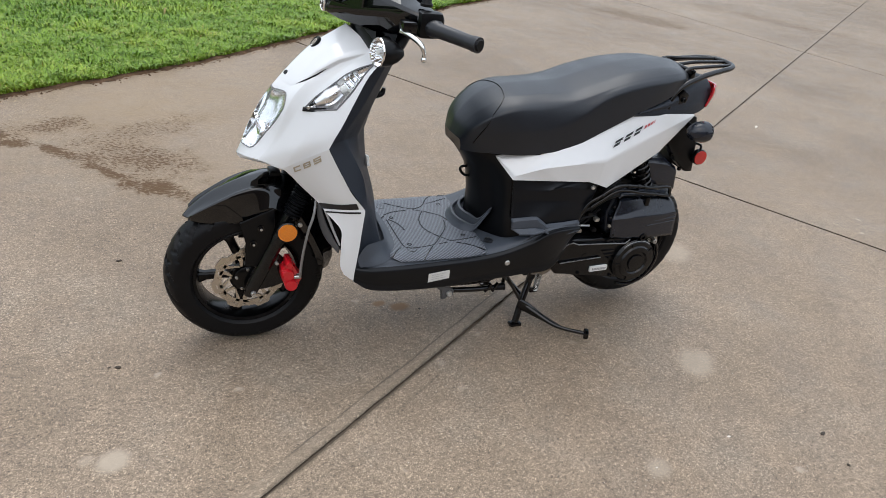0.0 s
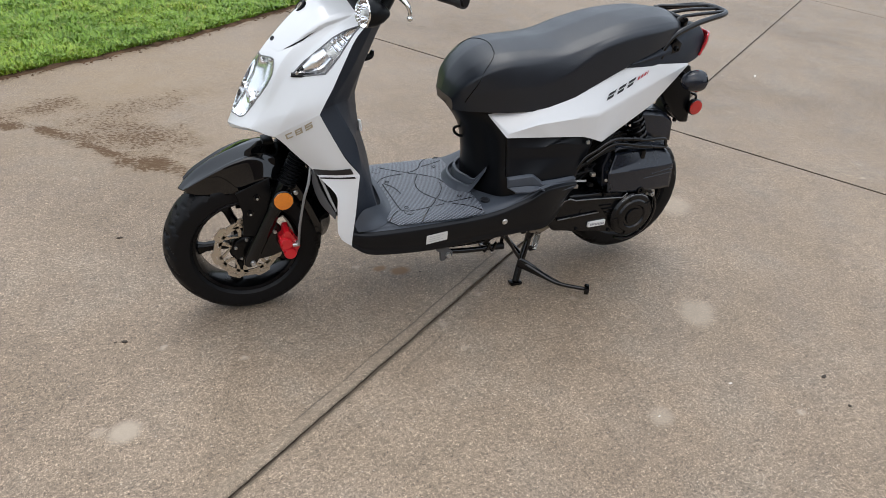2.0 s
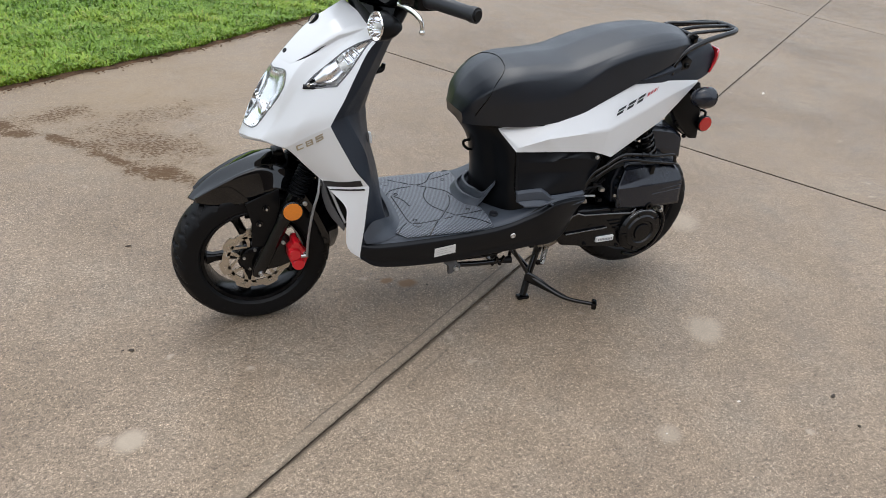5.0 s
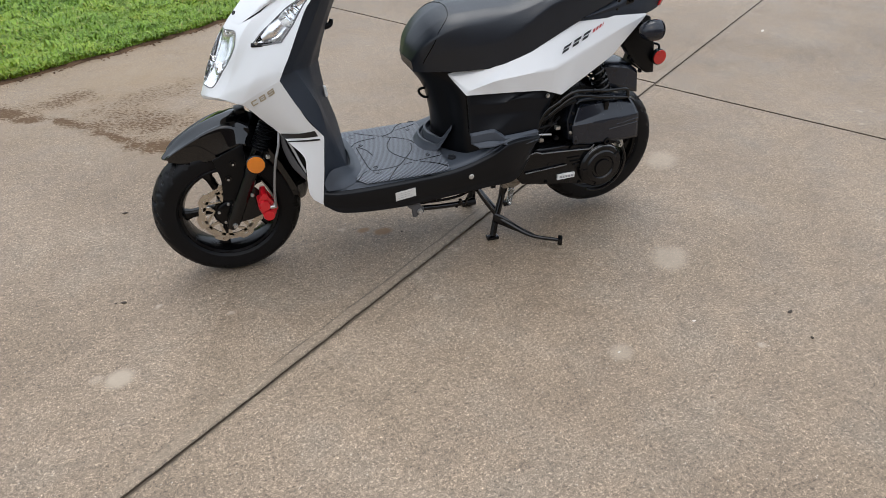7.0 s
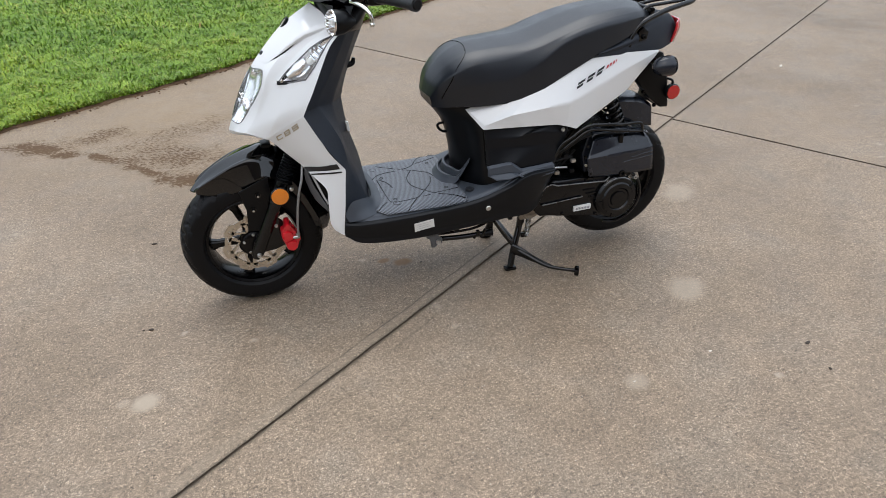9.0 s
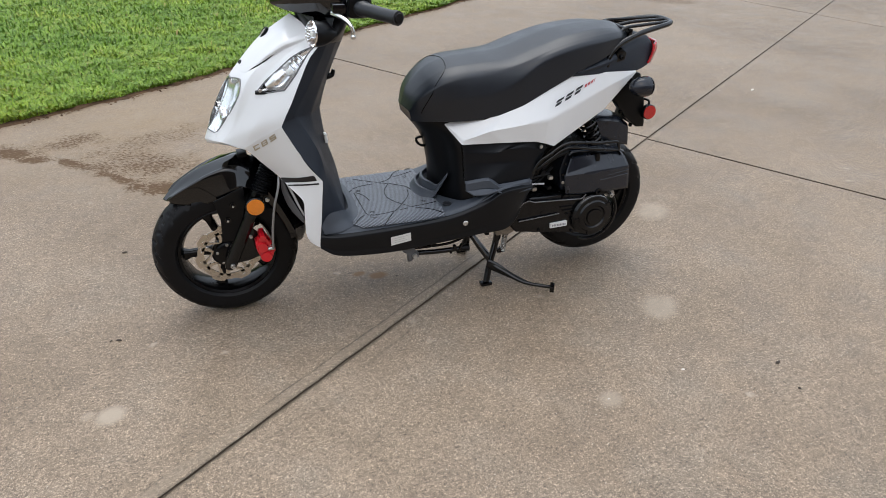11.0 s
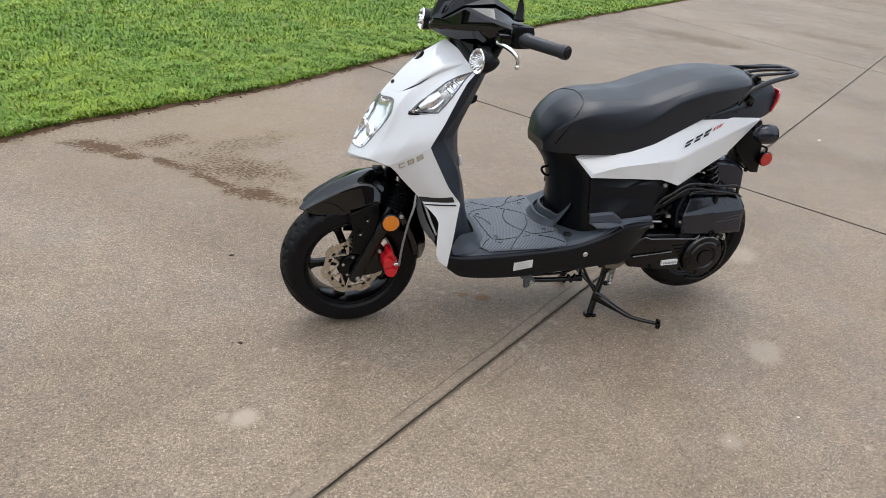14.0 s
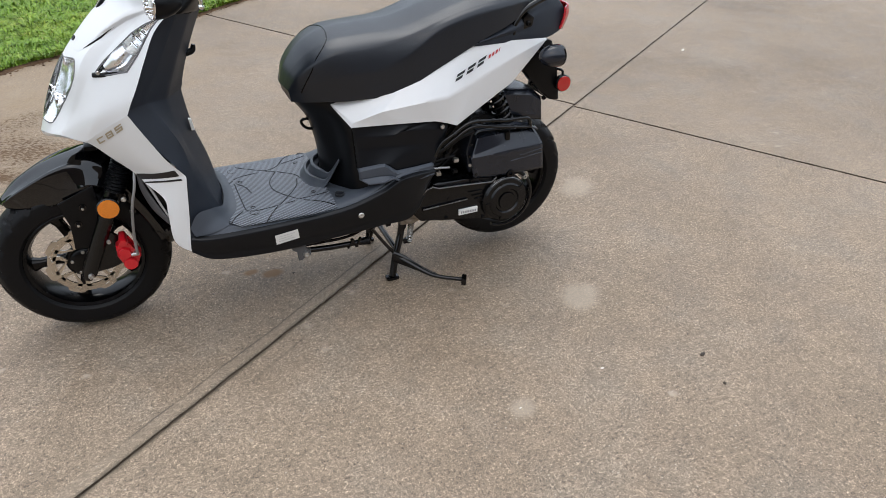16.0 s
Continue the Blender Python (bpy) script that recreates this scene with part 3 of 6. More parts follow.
m, n, l, b = material("grass_blade", 0.5, spec=0.35)
geo = n.new("ShaderNodeNewGeometry")
patchy = noise_node(n, l, 1.1, 4.0, 0.6, geo.outputs["Position"])
blade = ramp(n, l, geo.outputs["Random Per Island"], [(0.0, (0.095, 0.20, 0.016)), (0.45, (0.19, 0.35, 0.028)), (0.85, (0.25, 0.42, 0.040)), (0.97, (0.32, 0.41, 0.07)), (1.0, (0.40, 0.34, 0.14))])
tone = ramp(n, l, patchy, [(0.36, (0.70, 0.80, 0.6)), (0.5, (1.0, 1.0, 1.0)), (0.66, (1.42, 1.18, 0.95))])
l.new(mix(n, l, 1.0, mix(n, l, 0.95, blade, tone, "MULTIPLY"), (0.93, 0.87, 0.86), "MULTIPLY"), b.inputs["Base Color"])
b.inputs["Subsurface Weight"].default_value = 0.0
GRASS = m


def strew(k, x0, x1, d0, d1, power):
    x = rng.uniform(x0, x1, k)
    d = d0 + (d1 - d0) * rng.uniform(0, 1, k) ** power
    wob = np.array([0.05 * noise.noise((q * 3.1, 7, 0)) + 0.035 * noise.noise((q * 11, 2, 0)) for q in x]) if d0 < 0.3 else 0.0
    return x, lawn_y(x) + d + wob


lots = [strew(105000, -3.2, 3.6, -0.012, 1.1, 1.2), strew(175000, -4.5, 7.5, 0.6, 4.2, 1.0), strew(45000, 3.0, 12.0, -0.012, 1.6, 1.2), strew(55000, -8.0, 12.0, 3.5, 9.5, 1.0)]
x, y = np.concatenate([p[0] for p in lots]), np.concatenate([p[1] for p in lots])
far = np.hypot(x + 0.2, y + 2.0)
clump = np.array([noise.noise((p * 7.0, q * 7.0, 0.0)) for p, q in zip(x, y)])
me = grass("grass", x, y, (0.050 + 0.025 * rng.uniform(0, 1, len(x))) * (1.0 + 0.6 * clump), 0.0068 * np.clip(far / 4.5, 0.9, 2.6), 9)
me.materials.append(GRASS)
tagged(new("grass", me), "thick bright green mown grass blades", "grass", kind="stuff")

# soil crumbs spilt from the lawn's edge
bm = bmesh.new()
for k in range(620):
    x = float(rng.uniform(-2.2, 4.5))
    y = float(lawn_y(x)) + 0.05 * noise.noise((x * 3.1, 7, 0)) - 0.05 - abs(float(rng.normal(0, 0.03)))
    a = float(rng.uniform(0.002, 0.0065))
    bmesh.ops.create_icosphere(bm, subdivisions=1, radius=1.0, matrix=Matrix.Translation((x, y, a * 0.25)) @ pose(0, 0, 0, 0, 0, float(rng.uniform(0, 180))) @ Matrix.Diagonal((a * 1.4, a, a * 0.6, 1)))
tagged(new("soil_crumbs", finish("soil_crumbs", bm, lawn.data.materials[1], smooth=False)), "dark soil crumbs spilt along the lawn edge", "soil", kind="stuff")

# ---- added unseen to darken horizon reflections: a belt of trees, taller beyond the lawn ----
bm = bmesh.new()
ring = []
for k in range(73):
    t = 2 * math.pi * k / 72
    r = 24.0 + 2.0 * noise.noise((math.cos(t) * 3, math.sin(t) * 3, 0))
    h = 2.6 + 1.2 * noise.noise((math.cos(t) * 5, math.sin(t) * 5, 4)) + 1.2 * math.exp(-(((t - radians(102)) / radians(26)) ** 2))
    ring.append([bm.verts.new((0.5 + (r + d) * math.cos(t), (r + d) * math.sin(t), z)) for d, z in ((0.0, -0.02), (-0.6, h * 0.45), (0.2, h), (2.5, h * 1.1), (3.0, -0.02))])
for a, b in zip(ring, ring[1:]):
    for j in range(4):
        bm.faces.new((a[j], b[j], b[j + 1], a[j + 1]))
m, n, l, b = material("unseen_dark_belt", 0.8)
pos = n.new("ShaderNodeNewGeometry").outputs["Position"]
l.new(ramp(n, l, noise_node(n, l, 2.5, 5.0, 0.6, pos), [(0.3, (0.02, 0.035, 0.012)), (0.7, (0.07, 0.11, 0.035))]), b.inputs["Base Color"])
bump(n, l, b, noise_node(n, l, 4.0, 5.0, 0.6, pos), 1.0, 0.3)
tagged(new("backdrop", finish("backdrop", bm, m)), "unseen dark green tree belt added to darken horizon reflections", "trees", kind="structure")
# a plain wall added out of view, to block low sky and darken reflections
bm = block((0.8, -8.2, 1.9), (13.0, 0.3, 3.8), 0.02)
tagged(new("unseen_wall_south", finish("unseen_wall_south", bm, simple("unseen_brown_wall", (0.12, 0.085, 0.065), 0.85, grain=0.3, size=0.01))), "plain brown wall added out of view to darken reflections", "wall", kind="structure")


# ---- the scooter: x to its tail, left side towards -y ----
scooter = tagged(new("motor_scooter"), "pearl white and black motor scooter parked on its centre stand", "scooter")
FRONT, REAR = Vector((-0.004, 0.0, 0.226)), Vector((1.295, 0.0, 0.253))


def tyre(centre, r, w, rim_r, seed):
    """A tyre with slanted tread grooves and small sipes pressed into it."""
    prof = [(-0.36, rim_r - 0.004), (-0.42, rim_r), (-0.475, rim_r + 0.006), (-0.495, rim_r + (r - rim_r) * 0.35), (-0.485, rim_r + (r - rim_r) * 0.55)]
    lim = math.radians(62)
    for t in np.linspace(-lim, lim, 27):
        prof.append((0.475 * math.sin(t) / math.sin(lim), r - (r - rim_r) * 0.36 * (1 - math.cos(t)) / (1 - math.cos(lim))))
    prof += [(-a, q) for a, q in prof[4::-1]]
    n = 300
    bm = bmesh.new()
    rings = []
    for k in range(n):
        th = 2 * math.pi * k / n
        ring = []
        for a, q in prof:
            cut = 0.0
            s = abs(a) / 0.475
            if q > rim_r + (r - rim_r) * 0.6:
                ph = (k / n * 18 + (0.5 if a > 0 else 0.0) - 0.9 * s * s) % 1.0
                if s > 0.18 and ph < 0.20:
                    cut = 0.008
                ph = (k / n * 40 + (0.25 if a > 0 else 0.0)) % 1.0
                if 0.5 < s < 0.75 and ph < 0.25:
                    cut = max(cut, 0.004)
            q -= cut
            ring.append(bm.verts.new((centre.x + q * math.cos(th), centre.y + a * w, centre.z + q * math.sin(th))))
        rings.append(ring)
    for k in range(n):
        a, b = rings[k], rings[(k + 1) % n]
        for j in range(len(prof) - 1):
            bm.faces.new((a[j], a[j + 1], b[j + 1], b[j]))
    return bm


def rim(centre, r, w, spokes, turn):
    """A cast wheel: a stepped rim band, a hub and flat tapered spokes."""
    band = lathe([(-w * 0.42, r), (-w * 0.44, r - 0.004), (-w * 0.40, r - 0.012), (-w * 0.22, r - 0.020), (w * 0.22, r - 0.020), (w * 0.40, r - 0.012), (w * 0.44, r - 0.004), (w * 0.42, r)], centre, 96)
    for f in [f for f in band.faces if len(f.verts) > 8]:
        band.faces.remove(f)
    hub = lathe([(-w * 0.45, 0.0), (-w * 0.45, 0.026), (-w * 0.3, 0.036), (w * 0.3, 0.036), (w * 0.45, 0.026), (w * 0.45, 0.0)], centre, 40)
    arms = []
    for k in range(spokes):
        t = radians(turn + 360.0 * k / spokes)
        c = Vector((math.cos(t), 0, math.sin(t)))
        s = Vector((-math.sin(t), 0, math.cos(t)))
        bm = bmesh.new()
        rows = []
        for d, half, dep in ((0.030, 0.018, 0.020), (0.070, 0.012, 0.015), (r - 0.040, 0.012, 0.013), (r - 0.014, 0.021, 0.016)):
            p = centre + c * d
            rows.append([bm.verts.new(p + s * half * a + Vector((0, dep * b, 0))) for a, b in ((-1, -0.6), (-0.55, -1), (0.55, -1), (1, -0.6), (1, 0.6), (0.55, 1), (-0.55, 1), (-1, 0.6))])
        for a, b in zip(rows, rows[1:]):
            for j in range(8):
                bm.faces.new((a[j], a[(j + 1) % 8], b[(j + 1) % 8], b[j]))
        arms.append(bm)
    return band, hub, arms


def brake_disc(centre, y, r):
    """A wave disc: a scalloped ring with slanted slots, and seven fin-shaped open arms that run in to the carrier."""
    nt, radii = 560, [0.72 + 0.02 * j for j in range(15)]
    pts = np.zeros((nt + 1, len(radii), 3))
    for k in range(nt + 1):
        t = 2 * math.pi * k / nt
        wave = 0.5 + 0.5 * math.tanh(4 * math.sin(7 * t))
        for j, q in enumerate(radii):
            e = q * (1 - 0.085 * wave * (q - 0.72) / 0.28)
            pts[k, j] = (centre.x + r * e * math.cos(t), y, centre.z + r * e * math.sin(t))
    drop = [[False] * (len(radii) - 1) for _ in range(nt)]
    for k in range(nt):
        for j in range(4, 11):
            ph = (k / nt * 14 + 0.07 * (j - 7)) % 1.0
            drop[k][j] = 0.24 < ph < 0.32 if (k * 14 // nt) % 2 == 0 else (0.30 < ph < 0.62 and j == 7)
    ring = grid_mesh(pts, drop=drop)
    bmesh.ops.remove_doubles(ring, verts=ring.verts, dist=1e-6)
    strips = []
    for k in range(7):
        t0 = 2 * math.pi * k / 7 + 0.2
        for a, bow, wide in ((-0.06, -0.10, 0.046), (0.52, 0.16, 0.040)):
            g = []
            for f in np.linspace(0, 1, 14):
                q = r * (0.80 - 0.36 * f)
                t = t0 + a * (1 - f) + bow * math.sin(math.pi * f)
                w = r * wide * (1.5 - 0.7 * f) / q
                g.append([(centre.x + q * math.cos(t + w * e), y, centre.z + q * math.sin(t + w * e)) for e in (-1.0, 1.0)])
            strips.append(grid_mesh(np.array(g)))
    return join(ring, *strips)


def uncapped(bm):
    """Takes the flat end faces off a turned shape."""
    for f in [f for f in bm.faces if len(f.verts) > 8]:
        bm.faces.remove(f)
    return bm


# front wheel
band, hub, arms = rim(FRONT, 0.152, 0.105, 5, 112)
front_wheel = part("front_wheel", band, RIM, scooter, "black cast front wheel with a slotted brake disc")
part("hub", hub, RIM, front_wheel)
for a in arms:
    part("spoke", a, RIM, front_wheel, bevel=0.002)
part("tyre", tyre(FRONT, 0.224, 0.112, 0.151, 1), RUBBER, front_wheel, "new black rubber tyre with slanted tread grooves")
part("disc_carrier", lathe([(-0.044, 0.0), (-0.044, 0.046), (-0.040, 0.050), (-0.034, 0.050), (-0.034, 0.0)], (FRONT.x, 0.0, FRONT.z), 40), RIM, front_wheel)
part("brake_disc", brake_disc(FRONT, -0.047, 0.101), STEEL, front_wheel, "scalloped steel brake disc with slots", smooth=False, thick=0.004)
part("disc_carrier", lathe([(-0.058, 0.0), (-0.058, 0.030), (-0.052, 0.040), (-0.044, 0.040)], FRONT, 40), RIM, front_wheel)
for k in range(5):
    t = radians(20 + 72 * k)
    part("disc_bolt", bolt(FRONT + Vector((0.033 * math.cos(t), -0.054, 0.033 * math.sin(t))), 0.005, 0.005), BOLT, front_wheel)
part("valve", tube([(0.085, -0.012, 0.30), (0.075, -0.022, 0.285)], 0.003), RUBBER, front_wheel)

# rear wheel
band, hub, arms = rim(REAR, 0.153, 0.115, 5, 70)
rear_wheel = part("rear_wheel", band, RIM, scooter, "black cast rear wheel held just off the ground")
part("hub", hub, RIM, rear_wheel)
for a in arms:
    part("spoke", a, RIM, rear_wheel, bevel=0.002)
part("tyre", tyre(REAR, 0.2255, 0.122, 0.152, 2), RUBBER, rear_wheel, "new black rubber tyre with slanted tread grooves")

# fork
AXLE_L, UP = Vector((0.000, -0.078, 0.206)), Vector((0.425, 0.0, 0.905))
for side in (1, -1):
    s = lambda q: Vector((q.x, q.y * side, q.z))
    a = AXLE_L
    leg = part("fork_leg", tube([s(a + UP * d) for d in (-0.02, 0.0, 0.02, 0.16, 0.24, 0.262)], [0.012, 0.020, 0.021, 0.021, 0.026, 0.026], 20), DARK, scooter, "black fork leg with a ribbed rubber gaiter")
    prof = []
    for i, d in enumerate(np.linspace(0.255, 0.40, 31)):
        prof.append((d, 0.0275 if i % 2 == 1 else 0.0215))
    part("gaiter", tube([s(a + UP * d) for d, _ in prof], [q for _, q in prof], 24), SATIN, leg, "ribbed black rubber gaiter")
    part("axle_bolt", bolt(s(a + Vector((0.004, -0.020, 0.0))), 0.008, 0.008, "-y" if side > 0 else "y"), BOLT, leg)
part("steering_stem", tube([(0.155, 0, 0.56), (0.33, 0, 0.93)], 0.03, 16), DARK, scooter)
part("fork_yoke", block((0.16, 0, 0.555), (0.07, 0.21, 0.05), 0.01), DARK, scooter)

# caliper on the left leg
caliper = part("brake_caliper", slab_xz([(0.078, 0.282), (0.090, 0.288), (0.092, 0.310), (0.109, 0.312), (0.112, 0.288), (0.120, 0.272), (0.138, 0.254), (0.140, 0.244), (0.126, 0.232), (0.122, 0.214), (0.100, 0.206), (0.090, 0.226), (0.080, 0.248)], -0.108, -0.066, 0.06, 0.005, 3), RED, scooter, "bright red brake caliper")
for x, z, r in ((0.098, 0.264, 0.0185), (0.108, 0.230, 0.0185), (0.101, 0.298, 0.0105)):
    part("piston_cap", lathe([(0.02, r), (-0.006, r), (-0.011, r * 0.86), (-0.011, 0.0)], (x, -0.105, z), 24), RED, caliper)
for x, z in ((0.068, 0.305), (0.126, 0.262)):
    part("caliper_bolt", bolt((x, -0.104, z), 0.006, 0.007), BOLT, caliper)
part("caliper_bracket", slab_xz([(0.02, 0.20), (0.06, 0.205), (0.10, 0.22), (0.09, 0.30), (0.065, 0.325), (0.045, 0.31), (0.03, 0.25)], -0.074, -0.062, 0.0, 0.002), DARK, scooter)
part("hose_union", tube([(0.116, -0.112, 0.258), (0.132, -0.118, 0.262)], 0.006, 10), BOLT, caliper)
part("brake_hose", tube([(0.168, -0.118, 0.500), (0.160, -0.132, 0.462), (0.147, -0.136, 0.42), (0.138, -0.134, 0.37), (0.132, -0.128, 0.315), (0.130, -0.120, 0.262)], 0.0038, 8, 30), HOSE, scooter, "thin braided brake hose")
part("hose_clip", block((0.143, -0.128, 0.398), (0.016, 0.016, 0.010), 0.002), DARK, scooter)

refl = part("side_reflector", lathe([(0.008, 0.0285), (-0.004, 0.0285), (-0.007, 0.026)], (0.090, -0.135, 0.418), 32), DARK, scooter, "round amber side reflector in a black rim")
part("reflector_lens", lathe([(-0.004, 0.0265), (-0.009, 0.025), (-0.011, 0.0)], (0.090, -0.135, 0.418), 32), AMBER, refl)
part("reflector_stay", tube([(0.092, -0.128, 0.418), (0.110, -0.10, 0.425)], 0.008, 8), DARK, refl)
part("stay_bolt", bolt((0.128, -0.112, 0.425), 0.007, 0.006), BOLT, scooter)

# front mudguard
crown = [(-0.166, 0.000, 0.412), (-0.147, 0.000, 0.434), (-0.102, 0.000, 0.472), (-0.050, 0.000, 0.501), (0.010, 0.000, 0.522), (0.074, 0.000, 0.532), (0.133, 0.000, 0.496), (0.188, 0.000, 0.425), (0.227, 0.000, 0.339), (0.246, 0.000, 0.266), (0.237, 0.000, 0.223)]
brow = [(-0.158, -0.016, 0.413), (-0.136, -0.021, 0.435), (-0.084, -0.025, 0.473), (-0.034, -0.027, 0.501), (0.020, -0.027, 0.521), (0.071, -0.027, 0.528), (0.126, -0.026, 0.491), (0.176, -0.026, 0.421), (0.211, -0.025, 0.337), (0.228, -0.024, 0.267), (0.222, -0.023, 0.226)]
mid = [(-0.152, -0.029, 0.417), (-0.128, -0.038, 0.439), (-0.071, -0.044, 0.475), (-0.021, -0.047, 0.501), (0.028, -0.049, 0.517), (0.069, -0.048, 0.516), (0.120, -0.046, 0.479), (0.167, -0.046, 0.409), (0.199, -0.045, 0.331), (0.214, -0.043, 0.270), (0.211, -0.042, 0.236)]
edge = [(-0.149, -0.036, 0.425), (-0.123, -0.047, 0.446), (-0.063, -0.055, 0.480), (-0.014, -0.059, 0.501), (0.032, -0.061, 0.510), (0.068, -0.060, 0.491), (0.117, -0.058, 0.453), (0.162, -0.058, 0.386), (0.192, -0.056, 0.320), (0.206, -0.054, 0.276), (0.204, -0.052, 0.255)]
low = [(-0.147, -0.032, 0.414), (-0.113, -0.041, 0.406), (-0.065, -0.048, 0.403), (-0.016, -0.062, 0.418), (0.033, -0.078, 0.449), (0.062, -0.080, 0.457), (0.108, -0.062, 0.424), (0.147, -0.060, 0.370), (0.174, -0.058, 0.315), (0.189, -0.055, 0.274), (0.194, -0.053, 0.255)]
guard_rails = both([low, edge, mid, brow, crown])
g = 0.6 * skin(guard_rails, 80, 65, hard=True) + 0.4 * skin(guard_rails, 80, 65)
guard = part("front_mudguard", grid_mesh(g), GLOSS, scooter, "gloss black front mudguard", thick=0.003)
for side in (1, -1):
    out = [(-0.027, 0.424), (0.019, 0.443), (0.064, 0.463), (0.065, 0.404), (0.045, 0.341), (0.020, 0.285), (-0.016, 0.288), (-0.010, 0.360)]
    part("mudguard_stay", slab_xz(out, -0.085 * side, -0.079 * side, 0.0, 0.002), SATIN, guard, "matt black mudguard side plate with bolts")
    for x, z in ((0.028, 0.406), (0.008, 0.360)):
        part("stay_bolt", lathe([(-0.084 * side, 0.010), (-0.088 * side, 0.0095), (-0.088 * side, 0.006), (-0.095 * side, 0.0055), (-0.095 * side, 0.0)], (x, 0, z), 20), DARK, guard)
        part("bolt_head", lathe([(-0.0950 * side, 0.0035), (-0.0965 * side, 0.003), (-0.0965 * side, 0.0)], (x, 0, z), 12), BOLT, guard)
part("mudguard_lug", block((0.075, 0.0, 0.536), (0.03, 0.05, 0.012), 0.004), SATIN, guard)

# ---- front shield ----
shield_rails = [
    [(0.183, -0.175, 0.668), (0.196, -0.177, 0.696), (0.217, -0.177, 0.736), (0.243, -0.173, 0.79), (0.275, -0.166, 0.85), (0.314, -0.150, 0.887)],
    [(0.079, -0.118, 0.594), (0.112, -0.136, 0.658), (0.165, -0.139, 0.742), (0.205, -0.137, 0.800), (0.250, -0.130, 0.853), (0.308, -0.114, 0.890)],
    [(0.030, -0.085, 0.603), (0.068, -0.094, 0.655), (0.120, -0.103, 0.748), (0.174, -0.106, 0.808), (0.230, -0.102, 0.853), (0.302, -0.090, 0.896)],
    [(0.022, -0.078, 0.604), (0.060, -0.085, 0.659), (0.106, -0.088, 0.770), (0.164, -0.088, 0.832), (0.222, -0.085, 0.873), (0.296, -0.074, 0.904)],
    [(-0.001, -0.048, 0.600), (0.036, -0.052, 0.662), (0.084, -0.054, 0.760), (0.130, -0.054, 0.818), (0.196, -0.048, 0.882), (0.275, -0.040, 0.922)],
    [(-0.023, 0.0, 0.594), (0.012, 0.0, 0.676), (0.062, 0.0, 0.766), (0.104, 0.0, 0.818), (0.170, 0.0, 0.884), (0.252, 0.0, 0.938)],
]
shield = 0.35 * skin(both(shield_rails), 141, 161) + 0.65 * skin(both(shield_rails), 141, 161, hard=True)
slot_way = [(0.106, -0.062, 0.797), (0.130, -0.083, 0.815), (0.158, -0.090, 0.828), (0.190, -0.092, 0.846), (0.222, -0.092, 0.864), (0.262, -0.094, 0.880), (0.298, -0.092, 0.894)]
slot_uv = np.array([uv_near(shield, p) for p in slot_way])
slot_uv = slot_uv[slot_uv[:, 0].argsort()]
out_way = normals(shield) * (1.0 if normals(shield)[70, 80][0] < 0 else -1.0)
for i in range(shield.shape[0]):
    u = i / (shield.shape[0] - 1)
    if slot_uv[0, 0] < u < slot_uv[-1, 0]:
        f = (u - slot_uv[0, 0]) / (slot_uv[-1, 0] - slot_uv[0, 0])
        vs = float(np.interp(u, slot_uv[:, 0], slot_uv[:, 1]))
        vs = min(vs, 1 - vs)
        for j in range(shield.shape[1]):
            v = min(j, shield.shape[1] - 1 - j) / (shield.shape[1] - 1)
            d = v - vs
            rise = max(0.0, min(1.0, d / 0.014)) * max(0.0, 1.0 - max(0.0, d - 0.02) / max(0.05, 0.5 - vs))
            dip = -0.35 * max(0.0, 1.0 - abs(d + 0.006) / 0.035)
            shield[i, j] += out_way[i, j] * 0.0085 * math.sin(math.pi * f) * (rise + dip)
lamp_left = [(-0.004, -0.024, 0.622), (0.016, -0.047, 0.630), (0.050, -0.064, 0.682), (0.088, -0.075, 0.739), (0.093, -0.058, 0.775), (0.071, -0.020, 0.774)]
lamp_out = [tuple(p) for p in curve(lamp_left + flip([lamp_left])[0][::-1], 52, True)]
pos_out = [(0.126, -0.111, 0.748), (0.166, -0.134, 0.755), (0.203, -0.156, 0.763), (0.237, -0.157, 0.809), (0.261, -0.156, 0.842), (0.295, -0.143, 0.879), (0.262, -0.131, 0.862), (0.227, -0.124, 0.844), (0.192, -0.122, 0.817), (0.157, -0.117, 0.785)]
_, _, lamp_c, lamp_uv = patch(shield, lamp_out, lambda k: 0.0, 4, 52)
_, _, pos_c, pos_uv = patch(shield, pos_out, lambda k: 0.0, 4, 54)
_, _, pos_c2, pos_uv2 = patch(shield, flip([pos_out])[0], lambda k: 0.0, 4, 54)
holed, gone = shield, None
for uv, c in ((lamp_uv, lamp_c), (pos_uv, pos_c), (pos_uv2, pos_c2)):
    holed, inner = hole(holed, uv, c)
    gone = inner if gone is None else [[a or b for a, b in zip(p, q)] for p, q in zip(gone, inner)]
SIGN = 1.0 if normals(shield)[70, 80][0] < 0 else -1.0
front_shield = part("front_shield", grid_mesh(holed, drop=gone), WHITE, scooter, "pearl white front shield with creased flanks")


